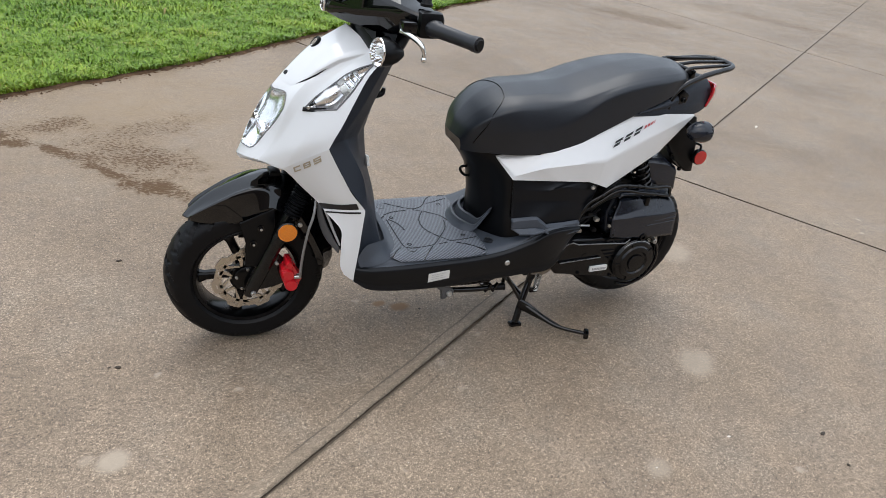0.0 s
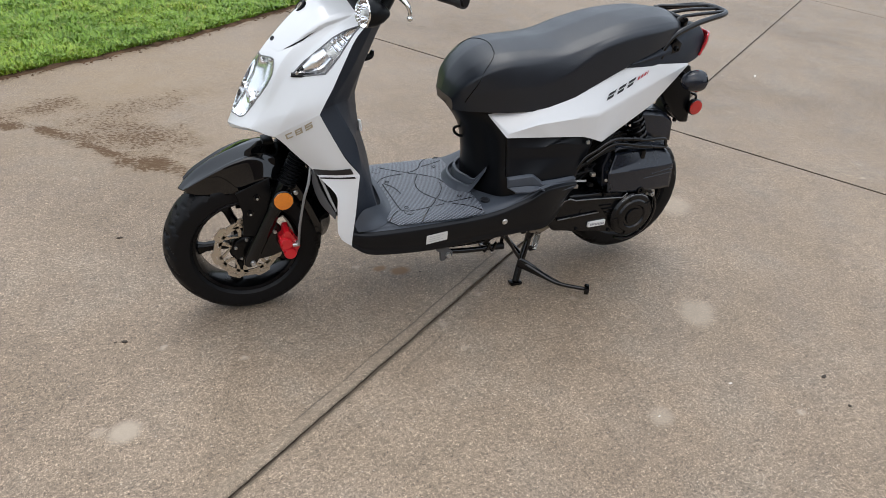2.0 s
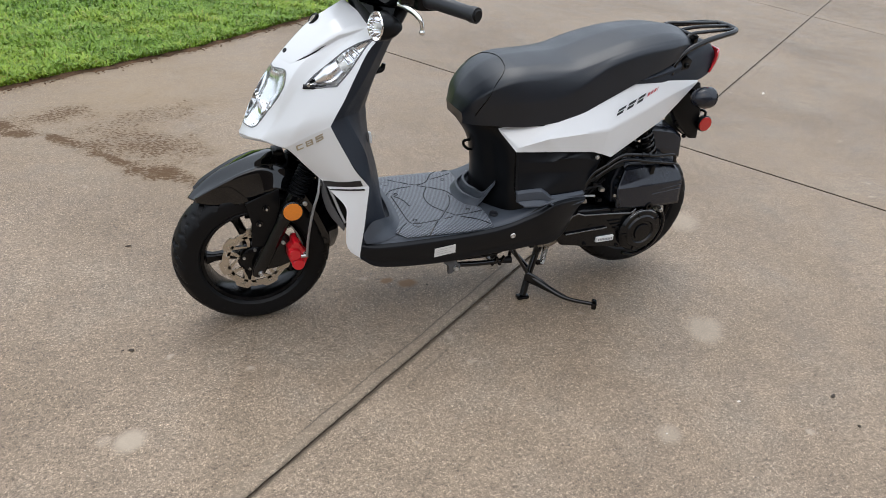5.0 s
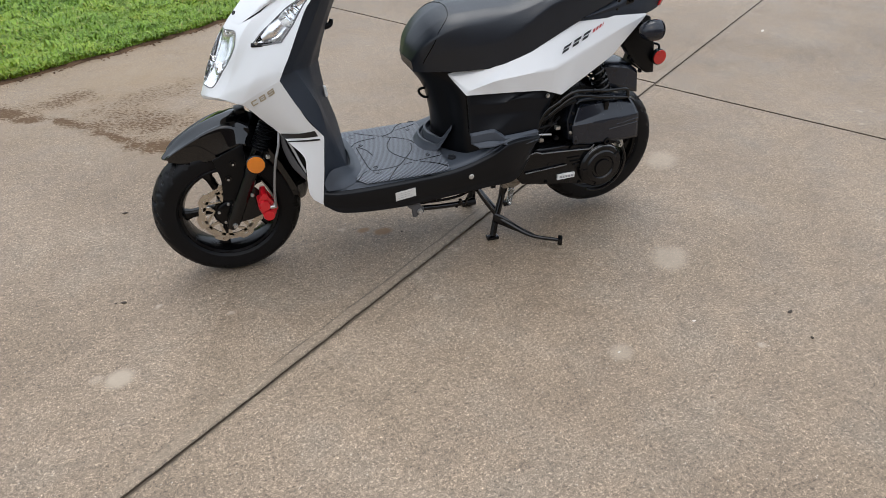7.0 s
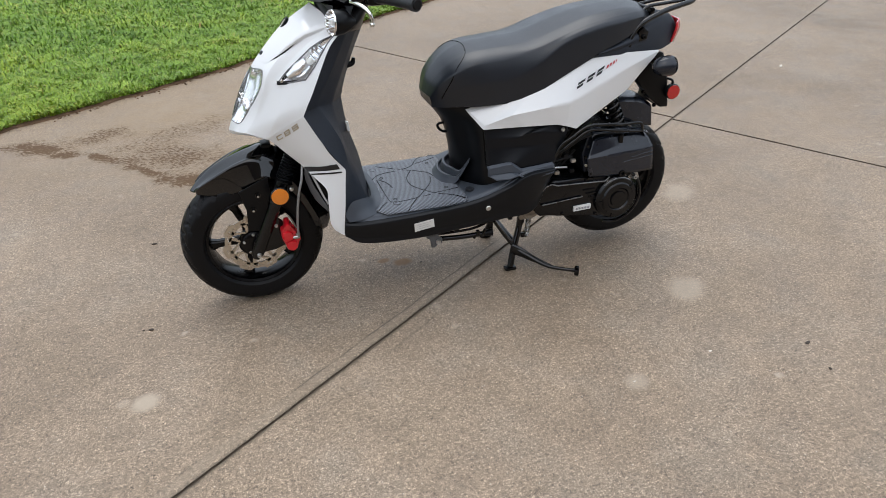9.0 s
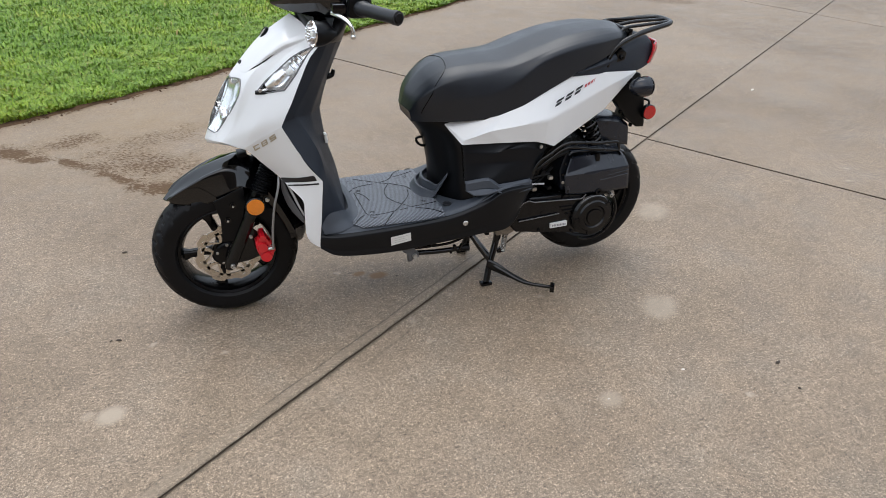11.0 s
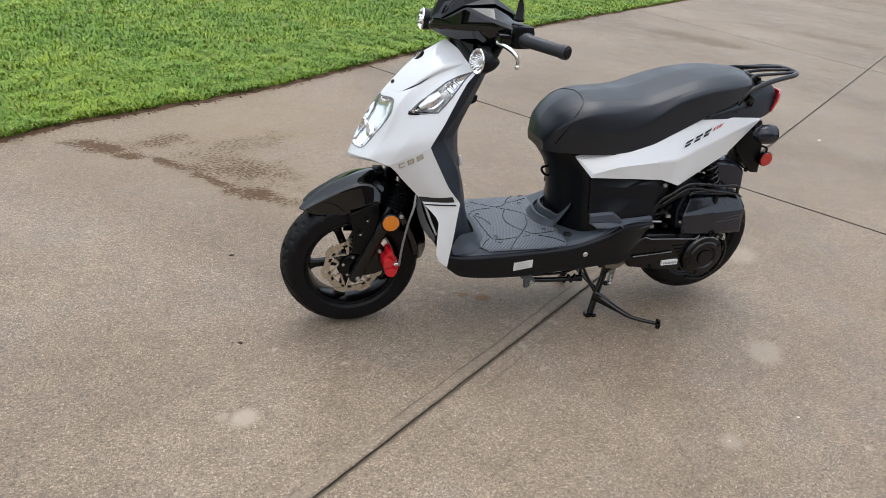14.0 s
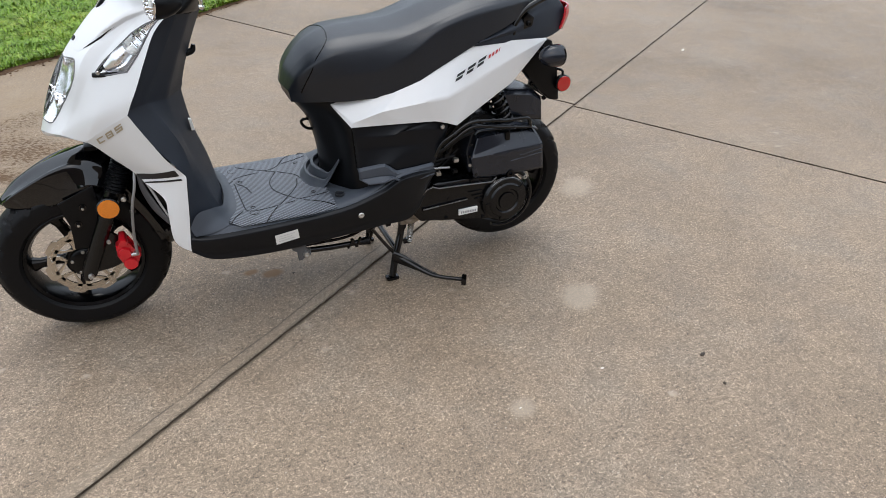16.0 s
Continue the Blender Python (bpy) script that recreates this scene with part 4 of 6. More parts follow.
def lamp_unit(name, out, label, depth, sides=52, seal_r=0.0016, seal_mat=RIMGREY):
    bowl, rimpts, _, _ = patch(shield, out, lambda k: -0.002 - depth * (1 - k ** 4), 10, sides, 1.02, SIGN)
    unit = part(name, bowl, FLUTED, front_shield, label)
    glass, _, _, _ = patch(shield, out, lambda k: 0.0015 + 0.002 * (1 - k * k), 8, sides, 0.99, SIGN)
    lens = part("lens", glass, LENS, unit, "clear lens")
    lens.visible_shadow = False
    seal, ring, _, _ = patch(shield, out, lambda k: 0.0, 4, sides, 1.0, SIGN)
    seal.free()
    part("lens_rim", tube(ring, seal_r, 8, closed=True), seal_mat, unit, "thin seal round the lens")
    return unit


head = lamp_unit("headlamp", lamp_out, "clear wedge headlamp with chrome reflectors", 0.016)
for y in (-0.026, 0.026):
    part("reflector_bowl", lathe([(-0.004, 0.020), (0.008, 0.017), (0.016, 0.010), (0.018, 0.0)], (0.036, y, 0.672), 28, "x"), CHROME, head)
    part("bulb", lathe([(0.0, 0.0), (0.002, 0.006), (0.02, 0.006)], (0.042, y, 0.676), 16, "x"), STICK, head)
part("lamp_divider", block((0.050, 0.0, 0.70), (0.012, 0.003, 0.10), 0.001, Euler((0, radians(32), 0)).to_matrix()), CHROME, head)
for side in (1, -1):
    out = pos_out if side > 0 else flip([pos_out])[0]
    unit = lamp_unit("position_lamp", out, "clear wedge position lamp with a chrome bowl", 0.016, 60, 0.0022, RIMGREY)
    s = lambda p: (p[0], p[1] * side, p[2])
    part("reflector_bowl", tube([s((0.160, -0.116, 0.766)), s((0.190, -0.122, 0.784)), s((0.216, -0.128, 0.806))], [0.010, 0.021, 0.017], 24, 12), SATINCHROME, unit)
    part("bulb", tube([s((0.218, -0.126, 0.802)), s((0.234, -0.136, 0.812))], [0.010, 0.008], 14), STICK, unit)
    for k in range(3):
        part("reflector_flute", tube([s((0.226 + 0.012 * k, -0.1300, 0.824 + 0.010 * k)), s((0.236 + 0.012 * k, -0.140, 0.812 + 0.012 * k))], 0.0035, 8), CHROME, unit)
    part("lamp_screw", bolt(s((0.140, -0.119, 0.757)), 0.005, 0.004, "-y" if side > 0 else "y"), BOLT, unit)
    part("lamp_base", tube([s((0.128, -0.112, 0.751)), s((0.175, -0.130, 0.753)), s((0.208, -0.138, 0.757))], 0.006, 8, 10), SATIN, unit)
    # the crease slot over each lamp, its shade put in as a dark strip
    p = [s((0.106, -0.062, 0.797)), s((0.130, -0.083, 0.815)), s((0.158, -0.090, 0.828)), s((0.190, -0.092, 0.846)), s((0.222, -0.090, 0.866))]
    nn = normals(shield)
    q = []
    for t in p:
        uv = uv_near(shield, t)
        q.append(sample(shield, *uv) - SIGN * 0.0006 * sample(nn, *uv))
    q = curve(q, 30)
    part("crease_shade", tube(q, [0.0003, 0.0020, 0.0024, 0.0009, 0.0003], 8), SATIN, front_shield, "dark strip painting shade into the crease of the white shield")
uv = uv_near(shield, (0.172, 0.0, 0.892))
at, way = Vector(sample(shield, *uv)), Vector((-0.78, 0.0, 0.62))
turn = way.to_track_quat("Z", "Y").to_matrix()
badge = part("badge", lathe([(-0.006, 0.018), (0.001, 0.018), (0.003, 0.015), (0.001, 0.011), (0.001, 0.0)], at, 28, "z", turn), SATIN, front_shield, "small round black and silver badge")
part("badge_ring", lathe([(0.001, 0.010), (0.0025, 0.009), (0.0025, 0.006), (0.001, 0.005)], at, 28, "z", turn), CAST, badge)
uv = uv_near(shield, (0.098, -0.012, 0.815))
at, way = Vector(sample(shield, *uv)), Vector(sample(normals(shield), *uv)) * SIGN
part("shield_screw", lathe([(-0.002, 0.007), (0.002, 0.006), (0.001, 0.0)], at, 16, "z", way.to_track_quat("Z", "Y").to_matrix()), SATIN, front_shield)

nose = [[(0.079, -0.118, 0.594), (0.030, -0.085, 0.603), (-0.001, -0.048, 0.600), (-0.023, 0.0, 0.594)], [(0.083, -0.115, 0.588), (0.036, -0.081, 0.595), (0.004, -0.045, 0.590), (-0.017, 0.0, 0.582)], [(0.098, -0.104, 0.580), (0.055, -0.070, 0.585), (0.030, -0.040, 0.582), (0.014, 0.0, 0.578)]]
nose = [r + flip([r])[0][-2::-1] for r in nose]
part("nose_lip", grid_mesh(skin(nose, 50, 9)), WHITE, front_shield, "white lip under the nose")

# lower blades of the shield, one on each side
F = [(0.079, -0.118, 0.594), (0.099, -0.119, 0.575), (0.124, -0.121, 0.547), (0.147, -0.124, 0.523), (0.168, -0.130, 0.502), (0.189, -0.150, 0.478), (0.224, -0.176, 0.439), (0.226, -0.184, 0.398), (0.226, -0.189, 0.333), (0.236, -0.191, 0.305)]
M = [(0.132, -0.152, 0.636), (0.150, -0.154, 0.606), (0.174, -0.158, 0.572), (0.199, -0.163, 0.536), (0.226, -0.168, 0.502), (0.240, -0.176, 0.482), (0.254, -0.186, 0.440), (0.252, -0.191, 0.392), (0.246, -0.194, 0.322), (0.249, -0.194, 0.294)]
B = [(0.183, -0.175, 0.668), (0.200, -0.178, 0.634), (0.222, -0.1805, 0.592), (0.248, -0.183, 0.545), (0.281, -0.186, 0.503), (0.285, -0.188, 0.492), (0.281, -0.190, 0.450), (0.275, -0.193, 0.385), (0.266, -0.195, 0.310), (0.264, -0.195, 0.283)]
for side in (1, -1):
    rails = [F, M, B] if side > 0 else flip([F, M, B])
    g = skin(rails, 90, 30)
    blade = part("shield_blade", grid_mesh(g), WHITE, scooter, "pearl white lower blade of the shield with a black stripe")
    nn = normals(g)
    sg = 1.0 if nn[45, 15][1] * side < 0 else -1.0
    if side > 0:
        def on_blade(p, lift=0.0013):
            uv = uv_near(g, p)
            nrm = sample(nn, *uv)
            return np.array(p) + nrm * (np.dot(sample(g, *uv) - np.array(p), nrm) + sg * lift)

        for a, b, c, d in (((0.168, -0.132, 0.500), (0.264, -0.186, 0.517), (0.177, -0.140, 0.486), (0.272, -0.187, 0.500)), ((0.183, -0.148, 0.482), (0.276, -0.187, 0.493), (0.186, -0.150, 0.4785), (0.278, -0.187, 0.488))):
            a, b, c, d = (np.array(q) for q in (a, b, c, d))
            strip = np.array([[on_blade((a + (b - a) * v) * (1 - u) + (c + (d - c) * v) * u) for v in np.linspace(0.03, 0.97, 22)] for u in np.linspace(0, 1, 4)])
            part("stripe", grid_mesh(strip), INK, blade, "black stripe decal")
        # squared letters C, B and S along the blade, each of a few strokes
        a, b = np.array((0.100, -0.137, 0.592)), np.array((0.169, -0.160, 0.642))
        ex = (b - a) / np.linalg.norm(b - a)
        ez = np.array((-0.50, -0.05, 0.86))
        w, h, q = 0.0225, 0.0150, 0.0036
        strokes = [[(0, 0, w, q), (0, h - q, w, h), (0, q, q * 1.4, h - q)], [(0, 0, w, q), (0, h - q, w, h), (0, q, q * 1.4, h - q), (w - q * 1.4, q, w, h - q), (q * 1.4, h / 2 - q * 0.35, w - q * 1.4, h / 2 + q * 0.35)],
                   [(0, 0, w, q), (0, h - q, w, h), (0, h / 2 - q / 2, w, h / 2 + q / 2), (0, h / 2 + q / 2, q * 1.4, h - q), (w - q * 1.4, q, w, h / 2 - q / 2)]]
        for k, letter in enumerate(strokes):
            bms = []
            for x0, z0, x1, z1 in letter:
                n_x = 2 + int((x1 - x0) / 0.004)
                bms.append(grid_mesh(np.array([[on_blade(a + ex * (0.0315 * k + x + 0.30 * z) + ez * (z - h / 2), 0.0015) for z in (z0, z1)] for x in np.linspace(x0, x1, n_x)])))
            part("letter", join(*bms), GOLD, blade, "champagne coloured letter " + "CBS"[k], smooth=False)

# grey insert ahead of each blade, and the black backing seen through its opening
for side in (1, -1):
    rails = [[(0.171, -0.124, 0.497), (0.173, -0.122, 0.448), (0.191, -0.134, 0.394), (0.224, -0.165, 0.357)], [(0.177, -0.132, 0.491), (0.188, -0.138, 0.449), (0.204, -0.150, 0.412), (0.225, -0.170, 0.374)]]
    insert = part("shield_insert", grid_mesh(skin(rails if side > 0 else flip(rails), 20, 7)), GREYPL, scooter, "grey plastic insert", thick=0.003)
    rails = [[(0.186, -0.140, 0.477), (0.199, -0.147, 0.444), (0.210, -0.156, 0.415), (0.224, -0.172, 0.384)], [(0.191, -0.145, 0.477), (0.204, -0.152, 0.447), (0.215, -0.162, 0.417), (0.226, -0.176, 0.390)]]
    part("insert_trim", grid_mesh(skin(rails if side > 0 else flip(rails), 20, 5)), RIMLIGHT, insert, "pale grey edge trim", thick=0.002)
    rails = [[(0.178, -0.128, 0.495), (0.188, -0.128, 0.440), (0.215, -0.135, 0.360)], [(0.262, -0.150, 0.490), (0.262, -0.150, 0.430), (0.262, -0.150, 0.350)]]
    part("insert_backing", grid_mesh(skin(rails if side > 0 else flip(rails), 12, 6)), SATIN, insert, "black plastic backing", thick=0.003)

# black inner leg shield
inner_rails = [
    [(0.314, -0.148, 0.886), (0.276, -0.163, 0.852), (0.240, -0.171, 0.780), (0.198, -0.1725, 0.698), (0.184, -0.173, 0.668), (0.232, -0.1785, 0.575), (0.281, -0.183, 0.495), (0.280, -0.187, 0.420), (0.270, -0.192, 0.318)],
    [(0.330, -0.132, 0.880), (0.298, -0.146, 0.826), (0.262, -0.152, 0.760), (0.226, -0.150, 0.694), (0.238, -0.142, 0.663), (0.284, -0.142, 0.578), (0.303, -0.142, 0.497), (0.314, -0.145, 0.434), (0.318, -0.165, 0.322)],
    [(0.365, -0.075, 0.866), (0.335, -0.085, 0.803), (0.305, -0.088, 0.735), (0.284, -0.084, 0.680), (0.281, -0.084, 0.652), (0.300, -0.092, 0.560), (0.325, -0.105, 0.470), (0.345, -0.120, 0.395), (0.370, -0.132, 0.322)],
    [(0.398, 0.0, 0.860), (0.368, 0.0, 0.795), (0.340, 0.0, 0.725), (0.324, 0.0, 0.672), (0.321, 0.0, 0.648), (0.333, 0.0, 0.560), (0.359, 0.0, 0.468), (0.373, 0.0, 0.395), (0.386, 0.0, 0.318)],
]
leg = part("leg_shield", grid_mesh(skin(both(inner_rails), 97, 49, hard=True)), PLASTIC, scooter, "black grained plastic inner leg shield")
part("bag_hook", tube([(0.345, 0.0, 0.752), (0.363, 0.0, 0.757), (0.368, 0.0, 0.772)], [0.010, 0.008, 0.005], 12, 10), SATIN, leg)
part("warning_sticker", slab_xz([(0.3225, 0.588), (0.3305, 0.586), (0.3345, 0.557), (0.3265, 0.555)], -0.034, -0.022, 0.0, 0.001), STICK, leg, "small white warning sticker")

# ---- footboard ----
deck_rails = [
    [(0.275, 0.0, 0.275), (0.33, 0.0, 0.238), (0.50, 0.0, 0.222), (0.70, 0.0, 0.232), (0.80, 0.0, 0.242), (0.90, 0.0, 0.255), (0.955, 0.0, 0.36)],
    [(0.268, -0.176, 0.272), (0.33, -0.176, 0.236), (0.50, -0.172, 0.221), (0.70, -0.172, 0.233), (0.80, -0.176, 0.244), (0.90, -0.176, 0.257), (0.958, -0.170, 0.36)],
    [(0.264, -0.192, 0.292), (0.33, -0.194, 0.262), (0.50, -0.193, 0.252), (0.70, -0.193, 0.262), (0.80, -0.196, 0.275), (0.895, -0.198, 0.292), (0.960, -0.188, 0.375)],
    [(0.262, -0.194, 0.312), (0.33, -0.205, 0.305), (0.50, -0.207, 0.307), (0.68, -0.208, 0.318), (0.79, -0.214, 0.350), (0.86, -0.222, 0.392), (0.965, -0.206, 0.402)],
    [(0.266, -0.186, 0.324), (0.33, -0.196, 0.318), (0.50, -0.198, 0.321), (0.68, -0.199, 0.334), (0.79, -0.206, 0.370), (0.86, -0.212, 0.408), (0.965, -0.198, 0.412)],
    [(0.285, -0.160, 0.333), (0.34, -0.165, 0.333), (0.50, -0.160, 0.338), (0.66, -0.160, 0.342), (0.77, -0.168, 0.372), (0.85, -0.178, 0.412), (0.965, -0.172, 0.420)],
    [(0.33, 0.0, 0.336), (0.38, 0.0, 0.338), (0.50, 0.0, 0.339), (0.66, 0.0, 0.343), (0.77, 0.0, 0.36), (0.85, 0.0, 0.39), (0.95, 0.0, 0.40)],
]
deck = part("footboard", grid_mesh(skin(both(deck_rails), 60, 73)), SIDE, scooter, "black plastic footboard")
# the footboard's top again, in the paler colour that stands for its sky light
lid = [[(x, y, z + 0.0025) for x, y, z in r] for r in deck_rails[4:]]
part("deck_top", grid_mesh(skin(both(lid), 60, 41)), DECKP, deck, "grained footboard top, coloured lighter for the sky light on it")
# toe ramp round the foot of the leg shield
toe = [[(0.272, -0.192, 0.352), (0.296, -0.186, 0.386), (0.338, -0.158, 0.382), (0.368, -0.118, 0.366), (0.380, -0.05, 0.360), (0.382, 0.0, 0.360)],
       [(0.276, -0.196, 0.338), (0.312, -0.188, 0.352), (0.352, -0.165, 0.355), (0.384, -0.122, 0.350), (0.396, -0.05, 0.348), (0.398, 0.0, 0.348)],
       [(0.282, -0.198, 0.326), (0.330, -0.196, 0.329), (0.376, -0.176, 0.336), (0.406, -0.125, 0.342), (0.420, -0.05, 0.342), (0.422, 0.0, 0.342)]]
toe = [r + flip([r])[0][-2::-1] for r in toe]
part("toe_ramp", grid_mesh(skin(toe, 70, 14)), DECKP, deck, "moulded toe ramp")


def deck_z(x):
    return float(np.interp(x, (0.28, 0.40, 0.50, 0.66, 0.77), (0.336, 0.3385, 0.3405, 0.3445, 0.366)))


def mat_rubber():
    m, n, l, b = material("ribbed_mat_rubber", 0.47)
    pos = n.new("ShaderNodeNewGeometry").outputs["Position"]
    w = n.new("ShaderNodeTexWave")
    w.wave_type, w.bands_direction = "BANDS", "DIAGONAL"
    w.inputs["Scale"].default_value = 66.0
    w.inputs["Distortion"].default_value = 0.0
    l.new(pos, w.inputs["Vector"])
    l.new(ramp(n, l, w.outputs["Fac"], [(0.35, (0.055, 0.061, 0.073)), (0.6, (0.190, 0.208, 0.240))]), b.inputs["Base Color"])
    bump(n, l, b, w.outputs["Fac"], 0.9, 0.002)
    return m


RIBBED = mat_rubber()
g = []
for x in np.linspace(0.392, 0.668, 30):
    half = np.interp(x, (0.392, 0.42, 0.60, 0.668), (0.178, 0.196, 0.200, 0.196))
    g.append([(x - 0.02 * (abs(y) / half) ** 2 * (1 if x < 0.5 else 0), y, deck_z(x) + 0.0035 - 0.0115 * max(0.0, (abs(y) - 0.150) / 0.045) ** 2) for y in np.linspace(-half, half, 41)])
floor_mat = part("floor_mat", grid_mesh(np.array(g)), RIBBED, scooter, "ribbed rubber floor mat with curved grooves", thick=0.002)


lines = [[(0.443, 0.146), (0.479, 0.119), (0.519, 0.094), (0.544, 0.096), (0.567, 0.113), (0.591, 0.152), (0.625, 0.188)], [(0.423, 0.066), (0.455, 0.080), (0.503, 0.086)], [(0.524, 0.086), (0.552, 0.071)],
         [(0.581, 0.121), (0.619, 0.133), (0.658, 0.148)], [(0.555, 0.070), (0.599, 0.033), (0.612, -0.002)], [(0.551, 0.072), (0.524, 0.021), (0.518, -0.024), (0.527, -0.058), (0.551, -0.097)],
         [(0.600, 0.001), (0.591, -0.036), (0.573, -0.068), (0.551, -0.097)], [(0.422, 0.035), (0.423, -0.050), (0.424, -0.110)], [(0.424, -0.110), (0.428, -0.136), (0.445, -0.147)], [(0.445, -0.147), (0.480, -0.145), (0.517, -0.139)], [(0.517, -0.139), (0.534, -0.120), (0.551, -0.097)],
         [(0.428, 0.037), (0.449, 0.002), (0.458, -0.040)], [(0.551, -0.097), (0.576, -0.126)], [(0.576, -0.126), (0.620, -0.122), (0.663, -0.116)], [(0.534, -0.137), (0.562, -0.132)], [(0.587, -0.136), (0.625, -0.158), (0.664, -0.186)],
         [(0.511, -0.146), (0.490, -0.172), (0.468, -0.198)], [(0.416, -0.138), (0.398, -0.155), (0.378, -0.180)], [(0.408, 0.044), (0.420, 0.059)]]
for x, y in ((0.440, 0.044), (0.621, 0.110), (0.446, -0.125), (0.625, -0.099)):
    part("mat_screw", lathe([(0.0, 0.0075), (0.0065, 0.007), (0.006, 0.004), (0.004, 0.0035), (0.004, 0.0)], (x, y, deck_z(x)), 16, "z"), RIM, floor_mat, "black mat screw")
for x, y in ((0.428, 0.122), (0.652, 0.168), (0.445, -0.152), (0.690, -0.146)):
    part("mat_stud", lathe([(0.0, 0.0145), (0.0055, 0.014), (0.0062, 0.0125), (0.0050, 0.011), (0.0050, 0.0)], (x, y, deck_z(x) - (0.002 if abs(y) > 0.16 else 0.0)), 24, "z"), MATRUB, floor_mat)
for pts in lines:
    p = np.array([(x, y, deck_z(x) + 0.0064 - 0.0115 * max(0.0, (abs(y) - 0.150) / 0.045) ** 2) for x, y in curve(pts, 26)])
    d = np.gradient(p, axis=0)
    w = np.stack([-d[:, 1], d[:, 0], 0 * d[:, 0]], 1)
    w = w / np.linalg.norm(w, axis=1, keepdims=True) * 0.0019
    bm = grid_mesh(np.stack([p - w - (0, 0, 0.0015), p - w * 0.8, p + w * 0.8, p + w - (0, 0, 0.0015)], 1))
    part("mat_groove", bm, RIM, floor_mat)

# footboard side details
def tilted(x, z, lift):
    """A point on the leaning side of the footboard."""
    return (x, -0.2015 - 0.18 * (z - 0.28) - lift, z)


bm = bmesh.new()
bm.faces.new([bm.verts.new(tilted(x, z, 0.0035)) for x, z in ((0.487, 0.257), (0.552, 0.267), (0.548, 0.299), (0.484, 0.290))])
sticker = part("side_sticker", bm, STICK, deck, "white data sticker with unreadable print", smooth=False, thick=0.0006)
for k in range(3):
    z = 0.270 + 0.008 * k
    bm = bmesh.new()
    bm.faces.new([bm.verts.new(tilted(x, z + 0.15 * (x - 0.515) + h, 0.0045)) for x, h in ((0.494, 0.0), (0.538 - 0.008 * (k % 2), 0.0), (0.538 - 0.008 * (k % 2), 0.0014), (0.494, 0.0014))])
    part("print_bar", bm, PRINT, sticker, smooth=False)
part("plug", bolt((0.734, -0.2065, 0.305), 0.009, 0.004), BOLT, deck, "bright metal plug")
ledge = [[(0.740, -0.168, 0.434), (0.800, -0.184, 0.445), (0.813, -0.188, 0.446), (0.830, -0.190, 0.435), (0.847, -0.192, 0.421), (0.905, -0.192, 0.424), (0.961, -0.188, 0.427)],
         [(0.740, -0.176, 0.427), (0.799, -0.194, 0.440), (0.812, -0.198, 0.441), (0.829, -0.200, 0.428), (0.846, -0.202, 0.415), (0.905, -0.201, 0.418), (0.960, -0.197, 0.421)],
         [(0.741, -0.178, 0.404), (0.799, -0.196, 0.414), (0.813, -0.199, 0.414), (0.832, -0.201, 0.410), (0.858, -0.203, 0.396), (0.908, -0.202, 0.402), (0.963, -0.198, 0.405)]]
rest = [ledge[2], [(0.760, -0.198, 0.396), (0.790, -0.210, 0.401), (0.806, -0.213, 0.402), (0.833, -0.215, 0.410), (0.868, -0.216, 0.390), (0.915, -0.211, 0.395), (0.960, -0.206, 0.400)]]
for side in (1, -1):
    s = lambda p: (p[0], p[1] * side, p[2])
    part("step_ledge", grid_mesh(skin([lin([s(p) for p in r], 8) for r in ledge], 49, 13, hard=True)), DECKP, deck, thick=0.002)
    pad = part("footrest_pad", grid_mesh(skin([lin([s(p) for p in r], 8) for r in rest], 49, 7)), DECKP, deck, "black footrest recess with ribs", thick=0.002)
    part("rest_edge", tube([s(p) for p in lin(rest[1], 6)], 0.0032, 8), DECKP, deck)
    for k in range(5):
        part("rest_rib", tube([s((0.872 + 0.017 * k, -0.2045, 0.4035)), s((0.879 + 0.017 * k, -0.2135, 0.3985))], 0.0022, 6), PLASTIC, pad)

# ---- body under the seat ----
body_rails = [
    [(0.590, 0.0, 0.617), (0.606, -0.050, 0.617), (0.655, -0.080, 0.615), (0.72, -0.105, 0.612), (0.80, -0.130, 0.612), (0.90, -0.138, 0.606), (1.02, -0.135, 0.60)],
    [(0.642, 0.0, 0.545), (0.655, -0.046, 0.545), (0.690, -0.082, 0.550), (0.732, -0.140, 0.553), (0.82, -0.148, 0.550), (0.92, -0.153, 0.545), (1.010, -0.150, 0.535)],
    [(0.664, 0.0, 0.470), (0.676, -0.048, 0.470), (0.706, -0.086, 0.470), (0.740, -0.148, 0.470), (0.82, -0.158, 0.470), (0.92, -0.166, 0.470), (0.975, -0.164, 0.462)],
    [(0.672, 0.0, 0.410), (0.684, -0.052, 0.410), (0.706, -0.094, 0.410), (0.742, -0.158, 0.414), (0.82, -0.176, 0.420), (0.92, -0.180, 0.420), (0.968, -0.178, 0.418)],
    [(0.676, 0.0, 0.342), (0.686, -0.055, 0.342), (0.706, -0.100, 0.344), (0.745, -0.160, 0.366), (0.82, -0.184, 0.392), (0.92, -0.186, 0.400), (0.968, -0.182, 0.402)],
]
bl = [np.array(r) for r in body_rails]
full = [list(map(tuple, np.concatenate([r[::-1], (r * (1, -1, 1))[1:]]))) for r in bl]
body = part("seat_base", grid_mesh(skin(full, 81, 40)), SATIN, scooter, "black grained plastic body under the seat")
